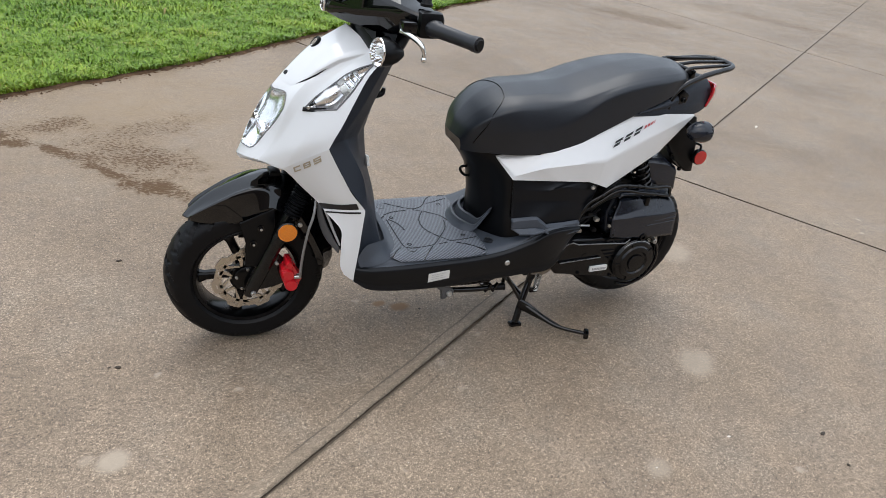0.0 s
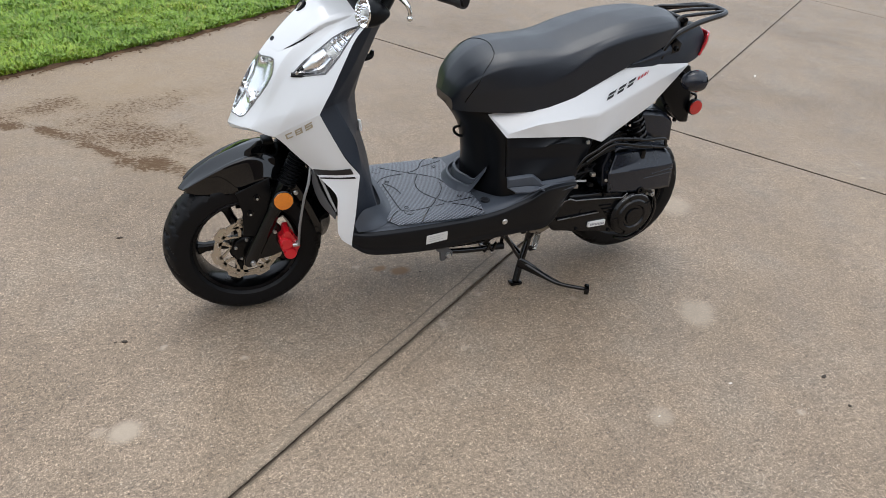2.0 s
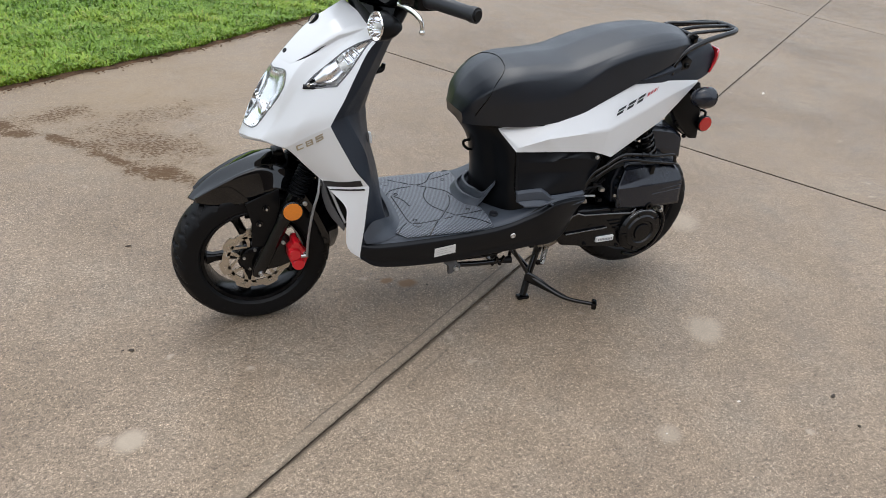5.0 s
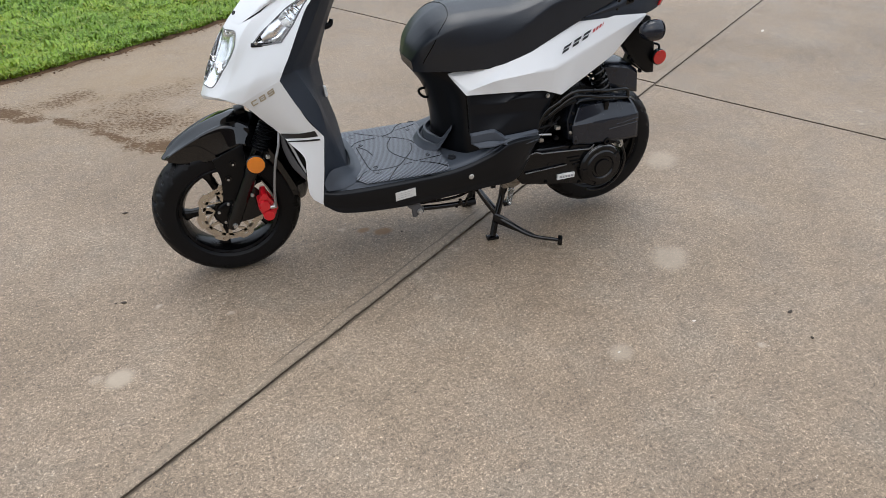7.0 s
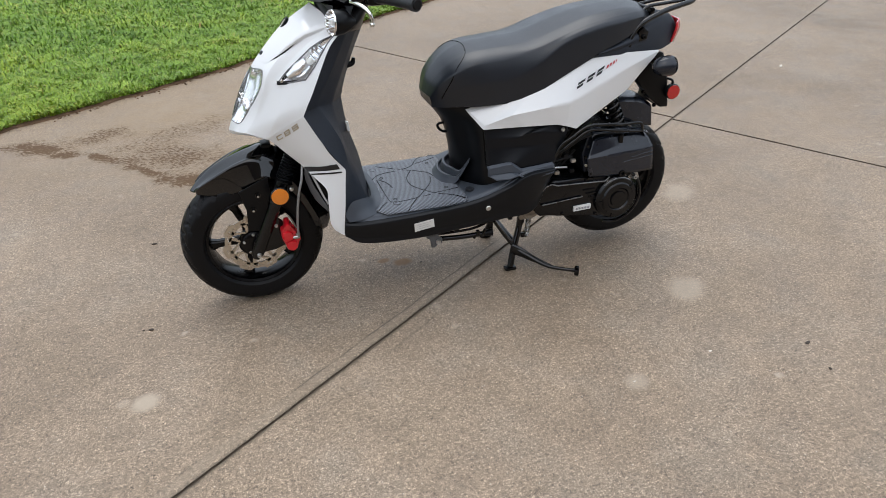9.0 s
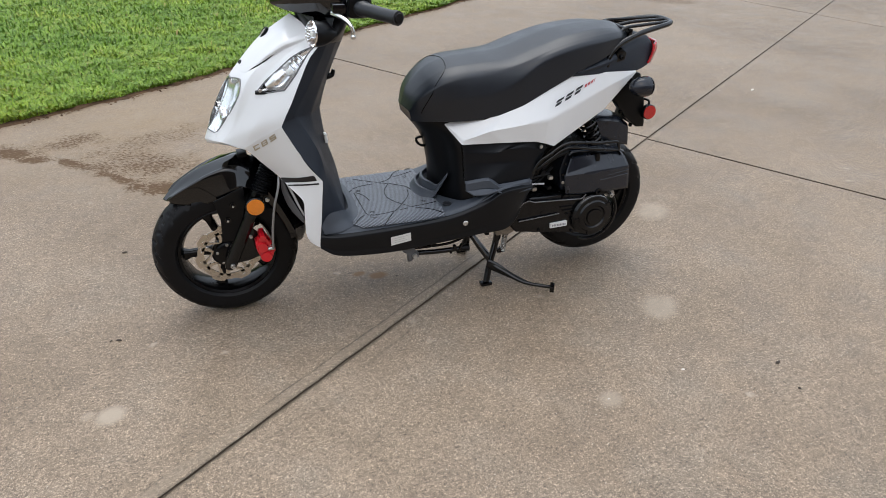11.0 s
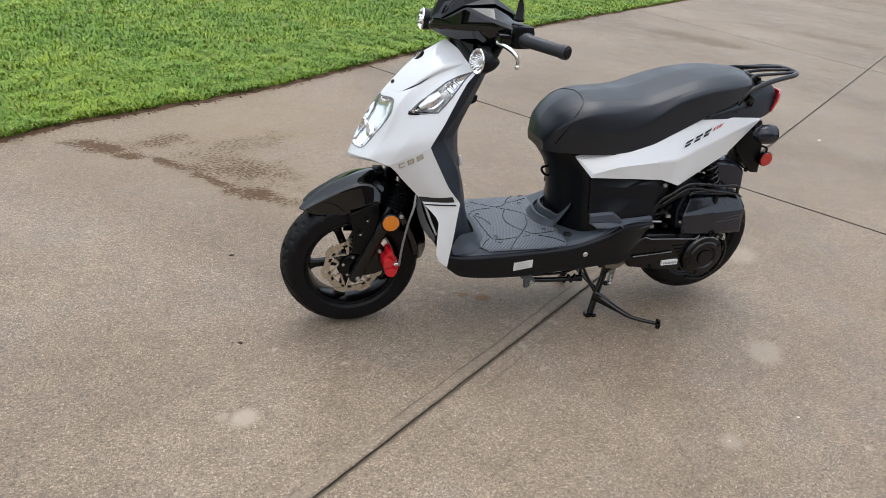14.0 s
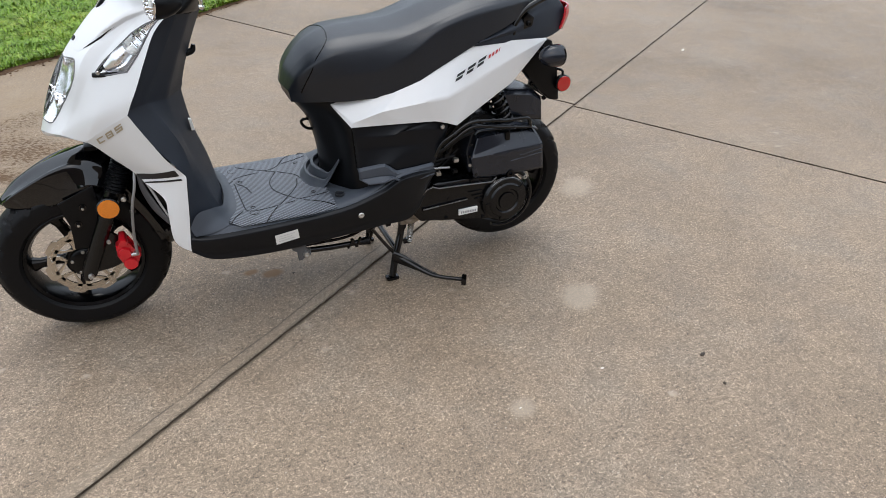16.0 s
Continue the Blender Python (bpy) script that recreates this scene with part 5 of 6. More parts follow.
for side in (1, -1):
    s = lambda p: (p[0], p[1] * side, p[2])
    part("panel_seam", tube([s(p) for p in ((0.733, -0.1455, 0.553), (0.737, -0.1515, 0.490), (0.740, -0.160, 0.436))], 0.0016, 6, 20), RIM, body)
    cover = [[(0.735, -0.144, 0.555), (0.874, -0.154, 0.551), (0.980, -0.160, 0.547), (1.021, -0.160, 0.530)], [(0.737, -0.150, 0.523), (0.831, -0.164, 0.518), (0.902, -0.170, 0.530), (1.015, -0.168, 0.514)],
             [(0.739, -0.154, 0.488), (0.882, -0.170, 0.487), (0.960, -0.173, 0.484), (1.003, -0.171, 0.481)], [(0.741, -0.166, 0.425), (0.818, -0.184, 0.436), (0.852, -0.188, 0.414), (0.968, -0.184, 0.418)]]
    part("side_cover", grid_mesh(skin(cover if side > 0 else flip(cover), 40, 25, hard=True)), SIDE, body, "black side cover", thick=0.002)
    part("cover_screw", bolt(s((0.995, -0.176, 0.530)), 0.007, 0.006, "-y" if side > 0 else "y"), BOLT, body)
hook = part("luggage_hook", tube([(0.662, -0.006, 0.535), (0.640, -0.007, 0.537), (0.627, -0.008, 0.533), (0.630, -0.008, 0.520), (0.644, -0.008, 0.508), (0.664, -0.006, 0.504)], 0.0042, 8, 24), SATIN, body, "black luggage hook")
# stepped collar round the foot of the body
foot = [(0.690, 0.120), (0.634, 0.072), (0.614, 0.026), (0.612, -0.020), (0.625, -0.060), (0.660, -0.088), (0.702, -0.104)]
steps = [(0.000, 0.345), (0.006, 0.351), (0.013, 0.362), (0.017, 0.371), (0.021, 0.372), (0.023, 0.362), (0.033, 0.358), (0.036, 0.378), (0.038, 0.390), (0.043, 0.391), (0.045, 0.378), (0.056, 0.372)]
collar = []
for d, z in steps:
    row = []
    for k, (x, y) in enumerate(foot):
        way = (Vector((0.80, 0.0)) - Vector((x, y))).normalized() * d * (1.0, 1.0, 1.0, 1.0, 1.0, 0.62, 0.15)[k]
        row.append((x + way.x, y + way.y, 0.345 + (z - 0.345) * (1, 1, 1, 1, 1, 0.85, 0.25)[k] + (0.006, 0, 0, 0, 0, 0.006, 0.082)[k]))
    collar.append(row)
part("collar", grid_mesh(skin(collar, 60, 70, hard=True)), DECKP, body, "stepped plastic collar at the foot of the seat base", thick=0.002)

# white rear flanks
U = [(0.690, -0.094, 0.609), (0.808, -0.143, 0.625), (0.882, -0.151, 0.649), (0.969, -0.150, 0.686), (1.032, -0.146, 0.717), (1.101, -0.140, 0.748), (1.233, -0.126, 0.743), (1.363, -0.098, 0.733)]
C = [(0.691, -0.097, 0.606), (0.736, -0.152, 0.565), (0.815, -0.176, 0.597), (0.945, -0.190, 0.615), (1.006, -0.191, 0.620), (1.097, -0.172, 0.650), (1.241, -0.136, 0.698), (1.365, -0.100, 0.730)]
D = [(0.692, -0.096, 0.602), (0.731, -0.153, 0.553), (0.867, -0.178, 0.556), (0.971, -0.184, 0.552), (1.003, -0.185, 0.543), (1.038, -0.185, 0.531), (1.241, -0.130, 0.619), (1.366, -0.100, 0.728)]
for side in (1, -1):
    rails = [U, C, D] if side > 0 else flip([U, C, D])
    g = skin([lin(rails[0]), lin(rails[1]), lin(rails[2])], 85, 25, hard=True)
    flank = part("rear_flank", grid_mesh(g), WHITE, scooter, "pearl white rear side panel with a hard crease")
    nn = normals(g)
    sg = 1.0 if nn[40, 6][1] * side < 0 else -1.0
    if side > 0:
        def mark(pts, m, name, label):
            """A small skewed shape laid onto the flank; its points run along the decal and up from its foot."""
            a, b = np.array((1.031, -0.178, 0.656)), np.array((1.190, -0.152, 0.719))
            ex = (b - a) / np.linalg.norm(b - a)
            ez = np.array((0.08, 0.0, 0.99))
            bm = bmesh.new()
            vs = []
            for s, h in pts:
                p = a + ex * s + ez * h
                uv = uv_near(g, p)
                nrm = sample(nn, *uv)
                vs.append(bm.verts.new(p + nrm * (np.dot(sample(g, *uv) - p, nrm) + sg * 0.0022)))
            bm.faces.new(vs)
            part(name, bm, m, flank, label, smooth=False)
        for k in range(3):
            o = 0.040 * k
            mark([(o + 0.005, 0.0125), (o + 0.034, 0.0125), (o + 0.0385, 0.0200), (o + 0.0085, 0.0200)], INK, "logo_bar", "charcoal logo stroke")
            mark([(o, 0.002), (o + 0.025, 0.002), (o + 0.0285, 0.0100), (o + 0.0035, 0.0100)], INK, "logo_bar", "charcoal logo stroke")
        for k in range(4):
            o = 0.124 + 0.0135 * k
            wk = 0.0105 if k < 3 else 0.004
            mark([(o, 0.006), (o + wk * 0.8, 0.006), (o + wk * 0.8 + 0.004, 0.0155), (o + 0.004, 0.0155)], REDINK, "logo_block", "red logo block")

# ---- seat ----
top = [(0.576, 0, 0.650), (0.592, 0, 0.700), (0.640, 0, 0.755), (0.705, 0, 0.787), (0.80, 0, 0.799), (0.90, 0, 0.809), (0.995, 0, 0.838), (1.095, 0, 0.866), (1.215, 0, 0.880), (1.30, 0, 0.875), (1.362, 0, 0.843), (1.372, 0, 0.825)]
crown = [(0.580, -0.035, 0.648), (0.600, -0.055, 0.698), (0.648, -0.076, 0.748), (0.710, -0.088, 0.778), (0.80, -0.092, 0.788), (0.90, -0.094, 0.798), (0.995, -0.096, 0.829), (1.095, -0.090, 0.858), (1.215, -0.080, 0.872), (1.295, -0.068, 0.864), (1.345, -0.045, 0.840), (1.355, -0.040, 0.823)]
shoulder = [(0.586, -0.060, 0.644), (0.608, -0.092, 0.690), (0.656, -0.118, 0.732), (0.718, -0.132, 0.757), (0.81, -0.136, 0.766), (0.91, -0.137, 0.786), (1.005, -0.133, 0.820), (1.100, -0.126, 0.845), (1.210, -0.114, 0.859), (1.285, -0.092, 0.859), (1.330, -0.062, 0.836), (1.338, -0.056, 0.820)]
bulge = [(0.590, -0.064, 0.628), (0.622, -0.099, 0.658), (0.672, -0.128, 0.686), (0.730, -0.145, 0.698), (0.815, -0.152, 0.704), (0.90, -0.156, 0.738), (0.990, -0.153, 0.796), (1.100, -0.145, 0.829), (1.205, -0.132, 0.842), (1.278, -0.108, 0.845), (1.322, -0.074, 0.828), (1.330, -0.068, 0.814)]
lowr = [(0.592, -0.058, 0.612), (0.628, -0.090, 0.616), (0.680, -0.118, 0.622), (0.735, -0.134, 0.622), (0.815, -0.146, 0.630), (0.905, -0.154, 0.652), (1.005, -0.154, 0.702), (1.110, -0.147, 0.752), (1.200, -0.134, 0.784), (1.272, -0.110, 0.810), (1.312, -0.076, 0.812), (1.320, -0.070, 0.806)]
seat_rails = both([lowr, bulge, shoulder, crown, top])
seat_grid = 0.5 * skin(seat_rails, 110, 81) + 0.5 * skin(seat_rails, 110, 81, hard=True)
bm = grid_mesh(seat_grid)
cap(bm)
seat = part("seat", bm, VINYL, scooter, "long stepped black vinyl saddle")
nn = normals(seat_grid)
sg = 1.0 if nn[55, 40][2] > 0 else -1.0
seam = [(0.600, -0.110, 0.640), (0.640, -0.108, 0.700), (0.676, -0.098, 0.742), (0.700, -0.070, 0.778), (0.706, 0.0, 0.787), (0.700, 0.070, 0.778), (0.676, 0.098, 0.742), (0.640, 0.108, 0.700)]
pts = []
for p in curve(seam, 60):
    uv = uv_near(seat_grid, p)
    pts.append(sample(seat_grid, *uv) + sg * 0.0004 * sample(nn, *uv))
pts = np.array(pts)
for _ in range(6):
    pts[1:-1] = 0.25 * pts[:-2] + 0.5 * pts[1:-1] + 0.25 * pts[2:]
part("seat_seam", tube(pts, 0.0016, 6), RIM, seat)

# ---- tail ----
tail_rails = [
    [(1.10, -0.146, 0.742), (1.24, -0.124, 0.738), (1.355, -0.096, 0.730), (1.430, -0.060, 0.738), (1.452, -0.040, 0.746)],
    [(1.10, -0.146, 0.750), (1.24, -0.124, 0.760), (1.355, -0.092, 0.775), (1.435, -0.055, 0.785), (1.462, -0.035, 0.788)],
    [(1.12, -0.138, 0.758), (1.25, -0.114, 0.790), (1.350, -0.074, 0.828), (1.425, -0.040, 0.826), (1.446, -0.028, 0.818)],
    [(1.14, 0.0, 0.80), (1.26, 0.0, 0.830), (1.350, 0.0, 0.842), (1.430, 0.0, 0.832), (1.450, 0.0, 0.820)],
]
tail_grid = skin(both(tail_rails), 40, 41)
tail = part("tail_cover", cap(grid_mesh(tail_grid)), PLASTIC, scooter, "satin black tail cover")
lens_rails = [[(1.440, -0.064, 0.808), (1.438, -0.064, 0.780), (1.430, -0.060, 0.745)], [(1.462, -0.040, 0.812), (1.468, -0.040, 0.785), (1.452, -0.040, 0.742)], [(1.472, 0.0, 0.810), (1.478, 0.0, 0.785), (1.458, 0.0, 0.738)]]
part("tail_lamp", grid_mesh(skin(both(lens_rails), 14, 21)), TAIL, tail, "red tail lamp lens", thick=0.006)

plate_out = [(1.375, 0.722), (1.318, 0.640), (1.316, 0.622), (1.338, 0.600), (1.380, 0.556), (1.422, 0.522), (1.456, 0.520), (1.446, 0.560), (1.438, 0.620), (1.418, 0.660), (1.405, 0.715)]
holder = part("plate_holder", slab_xz(plate_out, -0.074, -0.044, 0.0, 0.008), SATIN, scooter, "black plastic mudflap and plate holder")
part("plate_back", block((1.432, 0.0, 0.60), (0.012, 0.12, 0.15), 0.004, Euler((0, radians(12), 0)).to_matrix()), SATIN, holder)
for x, z in ((1.345, 0.585), (1.395, 0.534)):
    part("holder_clip", bolt((x, -0.072, z), 0.007, 0.008), RIM, holder)
rr = part("rear_reflector", lathe([(0.010, 0.0265), (-0.004, 0.0265), (-0.006, 0.024)], (1.452, -0.088, 0.580), 32), SATIN, scooter, "round red side reflector")
part("reflector_lens", lathe([(-0.004, 0.0248), (-0.008, 0.0235), (-0.010, 0.0)], (1.452, -0.088, 0.580), 32), REDREF, rr)
part("reflector_stay", tube([(1.44, -0.06, 0.620), (1.448, -0.084, 0.618), (1.450, -0.082, 0.590)], 0.004, 6, 10), SATIN, rr)
for side in (1, -1):
    c = Vector((1.362, -0.142 * side, 0.690))
    prof = [(-0.040, 0.0), (-0.038, 0.010), (-0.028, 0.022), (-0.010, 0.031), (0.012, 0.0335), (0.026, 0.033)]
    sig = part("rear_indicator", lathe(prof, c, 28, "x"), AIRBOX, scooter, "black rear indicator with a clear lens")
    part("lens", uncapped(lathe([(0.024, 0.0325), (0.034, 0.030), (0.040, 0.020), (0.042, 0.0)], c, 28, "x")), LENS, sig)
    part("reflector_bowl", uncapped(lathe([(0.026, 0.031), (0.016, 0.024), (0.010, 0.0)], c, 28, "x")), CHROME, sig)
    part("stem", tube([c + Vector((-0.005, 0.02 * side, 0.0)), c + Vector((0.0, 0.08 * side, 0.005))], 0.012, 12), SATIN, sig)

# luggage rack
rack = part("luggage_rack", tube([(1.236, -0.118, 0.758), (1.239, -0.117, 0.772), (1.248, -0.114, 0.796), (1.281, -0.108, 0.826), (1.359, -0.094, 0.852), (1.440, -0.075, 0.865), (1.484, -0.062, 0.870), (1.508, -0.042, 0.873), (1.514, 0.0, 0.874), (1.508, 0.042, 0.873), (1.484, 0.062, 0.870), (1.440, 0.075, 0.865), (1.359, 0.094, 0.852), (1.281, 0.108, 0.826), (1.248, 0.114, 0.796), (1.239, 0.117, 0.772), (1.236, 0.118, 0.758)], 0.0085, 12, 100), DARK, scooter, "black tubular luggage rack")
for y in (-0.045, 0.045):
    part("rack_bar", tube([(1.300, y * 1.5, 0.852), (1.326, y * 1.4, 0.866), (1.379, y * 1.2, 0.869), (1.500, y * 0.9, 0.874)], 0.0055, 10, 20), DARK, rack)
part("rack_bar", tube([(1.330, 0.0, 0.862), (1.40, 0.0, 0.871), (1.508, 0.0, 0.874)], 0.0055, 10, 12), DARK, rack)
part("rack_bar", tube([(1.318, -0.066, 0.864), (1.318, 0.066, 0.864)], 0.006, 10), DARK, rack)
for side in (1, -1):
    part("rack_lug", slab_xz([(1.272, 0.770), (1.300, 0.776), (1.304, 0.800), (1.284, 0.815), (1.268, 0.80)], -0.118 * side, -0.098 * side, 0.0, 0.003), DARK, rack)
    part("rack_bolt", bolt((1.285, -0.119 * side, 0.786), 0.008, 0.008, "-y" if side > 0 else "y"), RIM, rack)
    part("rack_lug", block((1.345, -0.05 * side, 0.848), (0.014, 0.03, 0.026), 0.004), DARK, rack)

# ---- engine, drive case and rear suspension ----
engine = part("engine", block((1.03, 0.03, 0.31), (0.30, 0.20, 0.17), 0.02), ENGINE, scooter, "black engine block behind the footboard")
part("engine_top", block((1.10, 0.0, 0.44), (0.26, 0.20, 0.16), 0.02), ENGINE, engine)
case_out = [(0.897, 0.262), (0.909, 0.300), (0.934, 0.338), (0.985, 0.352), (1.08, 0.348), (1.182, 0.338), (1.262, 0.330), (1.292, 0.27), (1.278, 0.20), (1.235, 0.178), (1.16, 0.190), (1.08, 0.205), (1.0, 0.214), (0.93, 0.222)]
case = part("drive_case", slab_xz(case_out, -0.176, -0.055, 0.03, 0.010, 3), ENGINE, scooter, "black belt drive casing with a round clutch cover")
clutch_c = Vector((1.219, -0.176, 0.258))
part("clutch_cover", lathe([(0.02, 0.080), (-0.010, 0.079), (-0.018, 0.072), (-0.020, 0.060), (-0.026, 0.056), (-0.028, 0.042), (-0.023, 0.038), (-0.023, 0.030), (-0.028, 0.028), (-0.030, 0.0)], clutch_c, 56), ENGINE, case)
for k in range(5):
    t = radians(40 + 72 * k)
    part("cover_rib", block(clutch_c + Vector((0.062 * math.cos(t), -0.020, 0.062 * math.sin(t))), (0.020, 0.005, 0.004), 0.001, Euler((0, -t, 0)).to_matrix()), ENGINE, case)
def ledge_bar(points, deep, high):
    """A flat cast rib along points in the side view."""
    pts = lin(points, 6)
    g = [[(x, -0.172, z - high), (x, -0.172 - deep, z - high), (x, -0.172 - deep, z), (x, -0.172, z + 0.001)] for x, z in pts]
    return cap(grid_mesh(np.array(g)))


for run, deep, high in (([(0.990, 0.337), (1.080, 0.333), (1.166, 0.328), (1.182, 0.341)], 0.016, 0.006), ([(1.182, 0.341), (1.174, 0.318), (1.150, 0.290)], 0.014, 0.006), ([(0.925, 0.318), (0.945, 0.340), (0.965, 0.346), (0.990, 0.337)], 0.018, 0.010), ([(0.937, 0.270), (1.010, 0.275), (1.087, 0.280)], 0.012, 0.004)):
    ridge = part("case_ridge", ledge_bar(run, deep, high), ENGINE, case)
    part("ridge_edge", tube([(x, -0.172 - deep, z) for x, z in lin(run, 5)], 0.0020, 8), RIDGE, ridge, "highlight painted along a casing edge")
for k in range(3):
    part("case_fin", block((1.115 + 0.008 * k, -0.178, 0.300 - 0.014 * k), (0.045 - 0.008 * k, 0.008, 0.004), 0.001), ENGINE, case)
part("case_boss", lathe([(0.01, 0.014), (-0.008, 0.013), (-0.010, 0.0)], (0.935, -0.176, 0.318), 20), ENGINE, case)
part("case_boss", lathe([(0.01, 0.012), (-0.006, 0.010), (-0.006, 0.0)], (1.03, -0.172, 0.285), 18), ENGINE, case)
# the clutch cover's highlight arc, put in as a bright strip
part("cover_edge", tube([clutch_c + Vector((0.0755 * math.cos(t), -0.0155, 0.0755 * math.sin(t))) for t in np.linspace(radians(55), radians(135), 20)], 0.0016, 8), RIDGE, case, "highlight painted along a casing edge")
part("case_arc", tube([clutch_c + Vector((0.096 * math.cos(t), -0.004, 0.096 * math.sin(t))) for t in np.linspace(radians(-115), radians(62), 24)], 0.006, 8), ENGINE, case)
part("data_plate", slab_xz([(1.060, 0.226), (1.124, 0.228), (1.124, 0.246), (1.060, 0.243)], -0.1835, -0.170, 0.0, 0.0), STICK, case, "white engine plate with unreadable print", smooth=False)
for k in range(9):
    part("print_bar", block((1.069 + 0.006 * k, -0.1840, 0.2355), (0.004, 0.0006, 0.008), 0.0), BAR, case)
for x, z in ((0.915, 0.272), (0.975, 0.340), (1.10, 0.338), (1.258, 0.322), (1.262, 0.196), (1.15, 0.200), (1.02, 0.222)):
    part("case_bolt", bolt((x, -0.176, z), 0.006, 0.007), DARK, case)
part("breather_bolt", bolt((1.287, -0.172, 0.323), 0.009, 0.016), BOLT, case, "bright breather fitting")
part("breather_fitting", tube([(1.275, -0.168, 0.318), (1.292, -0.172, 0.335), (1.305, -0.168, 0.315)], 0.006, 8, 10), CAST, case)

box_out = [(1.104, 0.350), (1.090, 0.420), (1.106, 0.486), (1.130, 0.497), (1.275, 0.488), (1.322, 0.470), (1.338, 0.430), (1.352, 0.345), (1.335, 0.338), (1.232, 0.336)]
airbox = part("air_filter_box", slab_xz(box_out, -0.150, -0.085, 0.0, 0.007, 3), AIRBOX, scooter, "dark moulded air filter box")
rails = [[(1.104, -0.180, 0.350), (1.160, -0.184, 0.347), (1.224, -0.186, 0.345), (1.290, -0.184, 0.344), (1.352, -0.178, 0.343)], [(1.090, -0.184, 0.417), (1.148, -0.189, 0.422), (1.206, -0.191, 0.426), (1.270, -0.189, 0.428), (1.338, -0.182, 0.429)],
         [(1.094, -0.181, 0.422), (1.150, -0.180, 0.435), (1.209, -0.178, 0.447), (1.270, -0.173, 0.453), (1.326, -0.168, 0.457)], [(1.112, -0.170, 0.470), (1.160, -0.168, 0.474), (1.215, -0.165, 0.474), (1.270, -0.162, 0.471), (1.319, -0.158, 0.466)], [(1.122, -0.150, 0.480), (1.160, -0.148, 0.483), (1.215, -0.146, 0.483), (1.270, -0.145, 0.480), (1.314, -0.143, 0.474)]]
part("box_lid", grid_mesh(skin([lin(r, 6) for r in rails], 25, 33, hard=True)), AIRBOX, airbox, thick=0.004)
lip = [[(1.104, -0.150, 0.492), (1.130, -0.152, 0.503), (1.275, -0.152, 0.494), (1.322, -0.148, 0.478)], [(1.104, -0.178, 0.486), (1.130, -0.180, 0.497), (1.275, -0.178, 0.488), (1.322, -0.172, 0.472)]]
part("box_lip", grid_mesh(skin(lip, 30, 4)), AIRBOX, airbox, thick=0.004)
part("lid_notch", block((1.215, -0.172, 0.470), (0.016, 0.014, 0.030), 0.003), RIM, airbox)
for k in range(2):
    part("box_rib", tube([(1.225 + 0.030 * k, -0.1925 + 0.001 * k, 0.392 + 0.014 * k), (1.338, -0.186, 0.402 + 0.014 * k)], 0.0020, 6), AIRBOX, airbox)
for x, z in ((1.092, 0.395), (1.088, 0.425), (1.092, 0.462), (1.115, 0.362)):
    part("box_screw", bolt((x - 0.004, -0.182, z), 0.005, 0.005), CAST if z == 0.395 else DARK, airbox)
part("box_boss", lathe([(0.01, 0.013), (-0.008, 0.012), (-0.008, 0.006), (-0.002, 0.005), (-0.002, 0.0)], (1.228, -0.186, 0.348), 20), RIM, airbox)
part("breather_pipe", tube([(0.970, -0.176, 0.431), (0.991, -0.182, 0.478), (1.022, -0.186, 0.501), (1.079, -0.188, 0.534), (1.153, -0.188, 0.532), (1.198, -0.188, 0.526), (1.262, -0.185, 0.525), (1.280, -0.184, 0.518), (1.284, -0.184, 0.505), (1.278, -0.184, 0.494), (1.182, -0.188, 0.508), (1.090, -0.188, 0.520), (1.032, -0.186, 0.489), (1.002, -0.182, 0.465)], 0.0052, 12, 110), DARK, scooter, "black looped breather pipe with clips")
for d in ((1.115, -0.188, 0.534), (1.153, -0.188, 0.532), (1.178, -0.188, 0.529), (1.030, -0.187, 0.506)):
    part("pipe_clip", lathe([(-0.004, 0.0075), (0.004, 0.0075)], d, 16, "x"), DARK, scooter)
part("breather_pipe", tube([(0.968, -0.170, 0.440), (1.01, -0.175, 0.462), (1.06, -0.175, 0.490), (1.10, -0.172, 0.500)], 0.007, 10, 20), SATIN, scooter)
for k, (a, b) in enumerate((((0.955, -0.165, 0.415), (1.045, -0.160, 0.425)), ((0.960, -0.168, 0.398), (1.03, -0.160, 0.388)), ((0.985, -0.155, 0.372), (1.06, -0.150, 0.442)))):
    part("linkage_rod", tube([a, b], 0.005 - 0.001 * (k == 1), 8), BOLT if k == 1 else SATIN, scooter)
for x, z, m in ((0.995, 0.372, CAST), (1.052, 0.408, BOLT), (1.02, 0.430, SATIN), (1.05, 0.372, SATIN)):
    part("linkage_joint", block((x, -0.158, z), (0.016, 0.016, 0.012), 0.003), m, scooter)
for k in range(2):
    part("cable", tube([(0.95, -0.150, 0.43 - 0.02 * k), (1.0, -0.150, 0.40), (1.05, -0.145, 0.46 + 0.02 * k), (1.12, -0.13, 0.53)], 0.004, 8, 24), RUBBER, scooter)

shock_a, shock_b = Vector((1.180, -0.108, 0.610)), Vector((1.252, -0.108, 0.462))
coil = []
n_turn = 8
ax = (shock_b - shock_a)
e1 = ax.cross((0, 1, 0)).normalized()
e2 = ax.cross(e1).normalized()
for k in range(n_turn * 16 + 1):
    t = 2 * math.pi * k / 16
    coil.append(shock_a + ax * (k / (n_turn * 16)) + 0.026 * (e1 * math.cos(t) + e2 * math.sin(t)))
shock = part("shock_absorber", tube([shock_a, shock_b], 0.014, 14), SATIN, scooter, "black coil spring shock absorber")
part("spring", tube(coil, 0.0048, 8), DARK, shock)
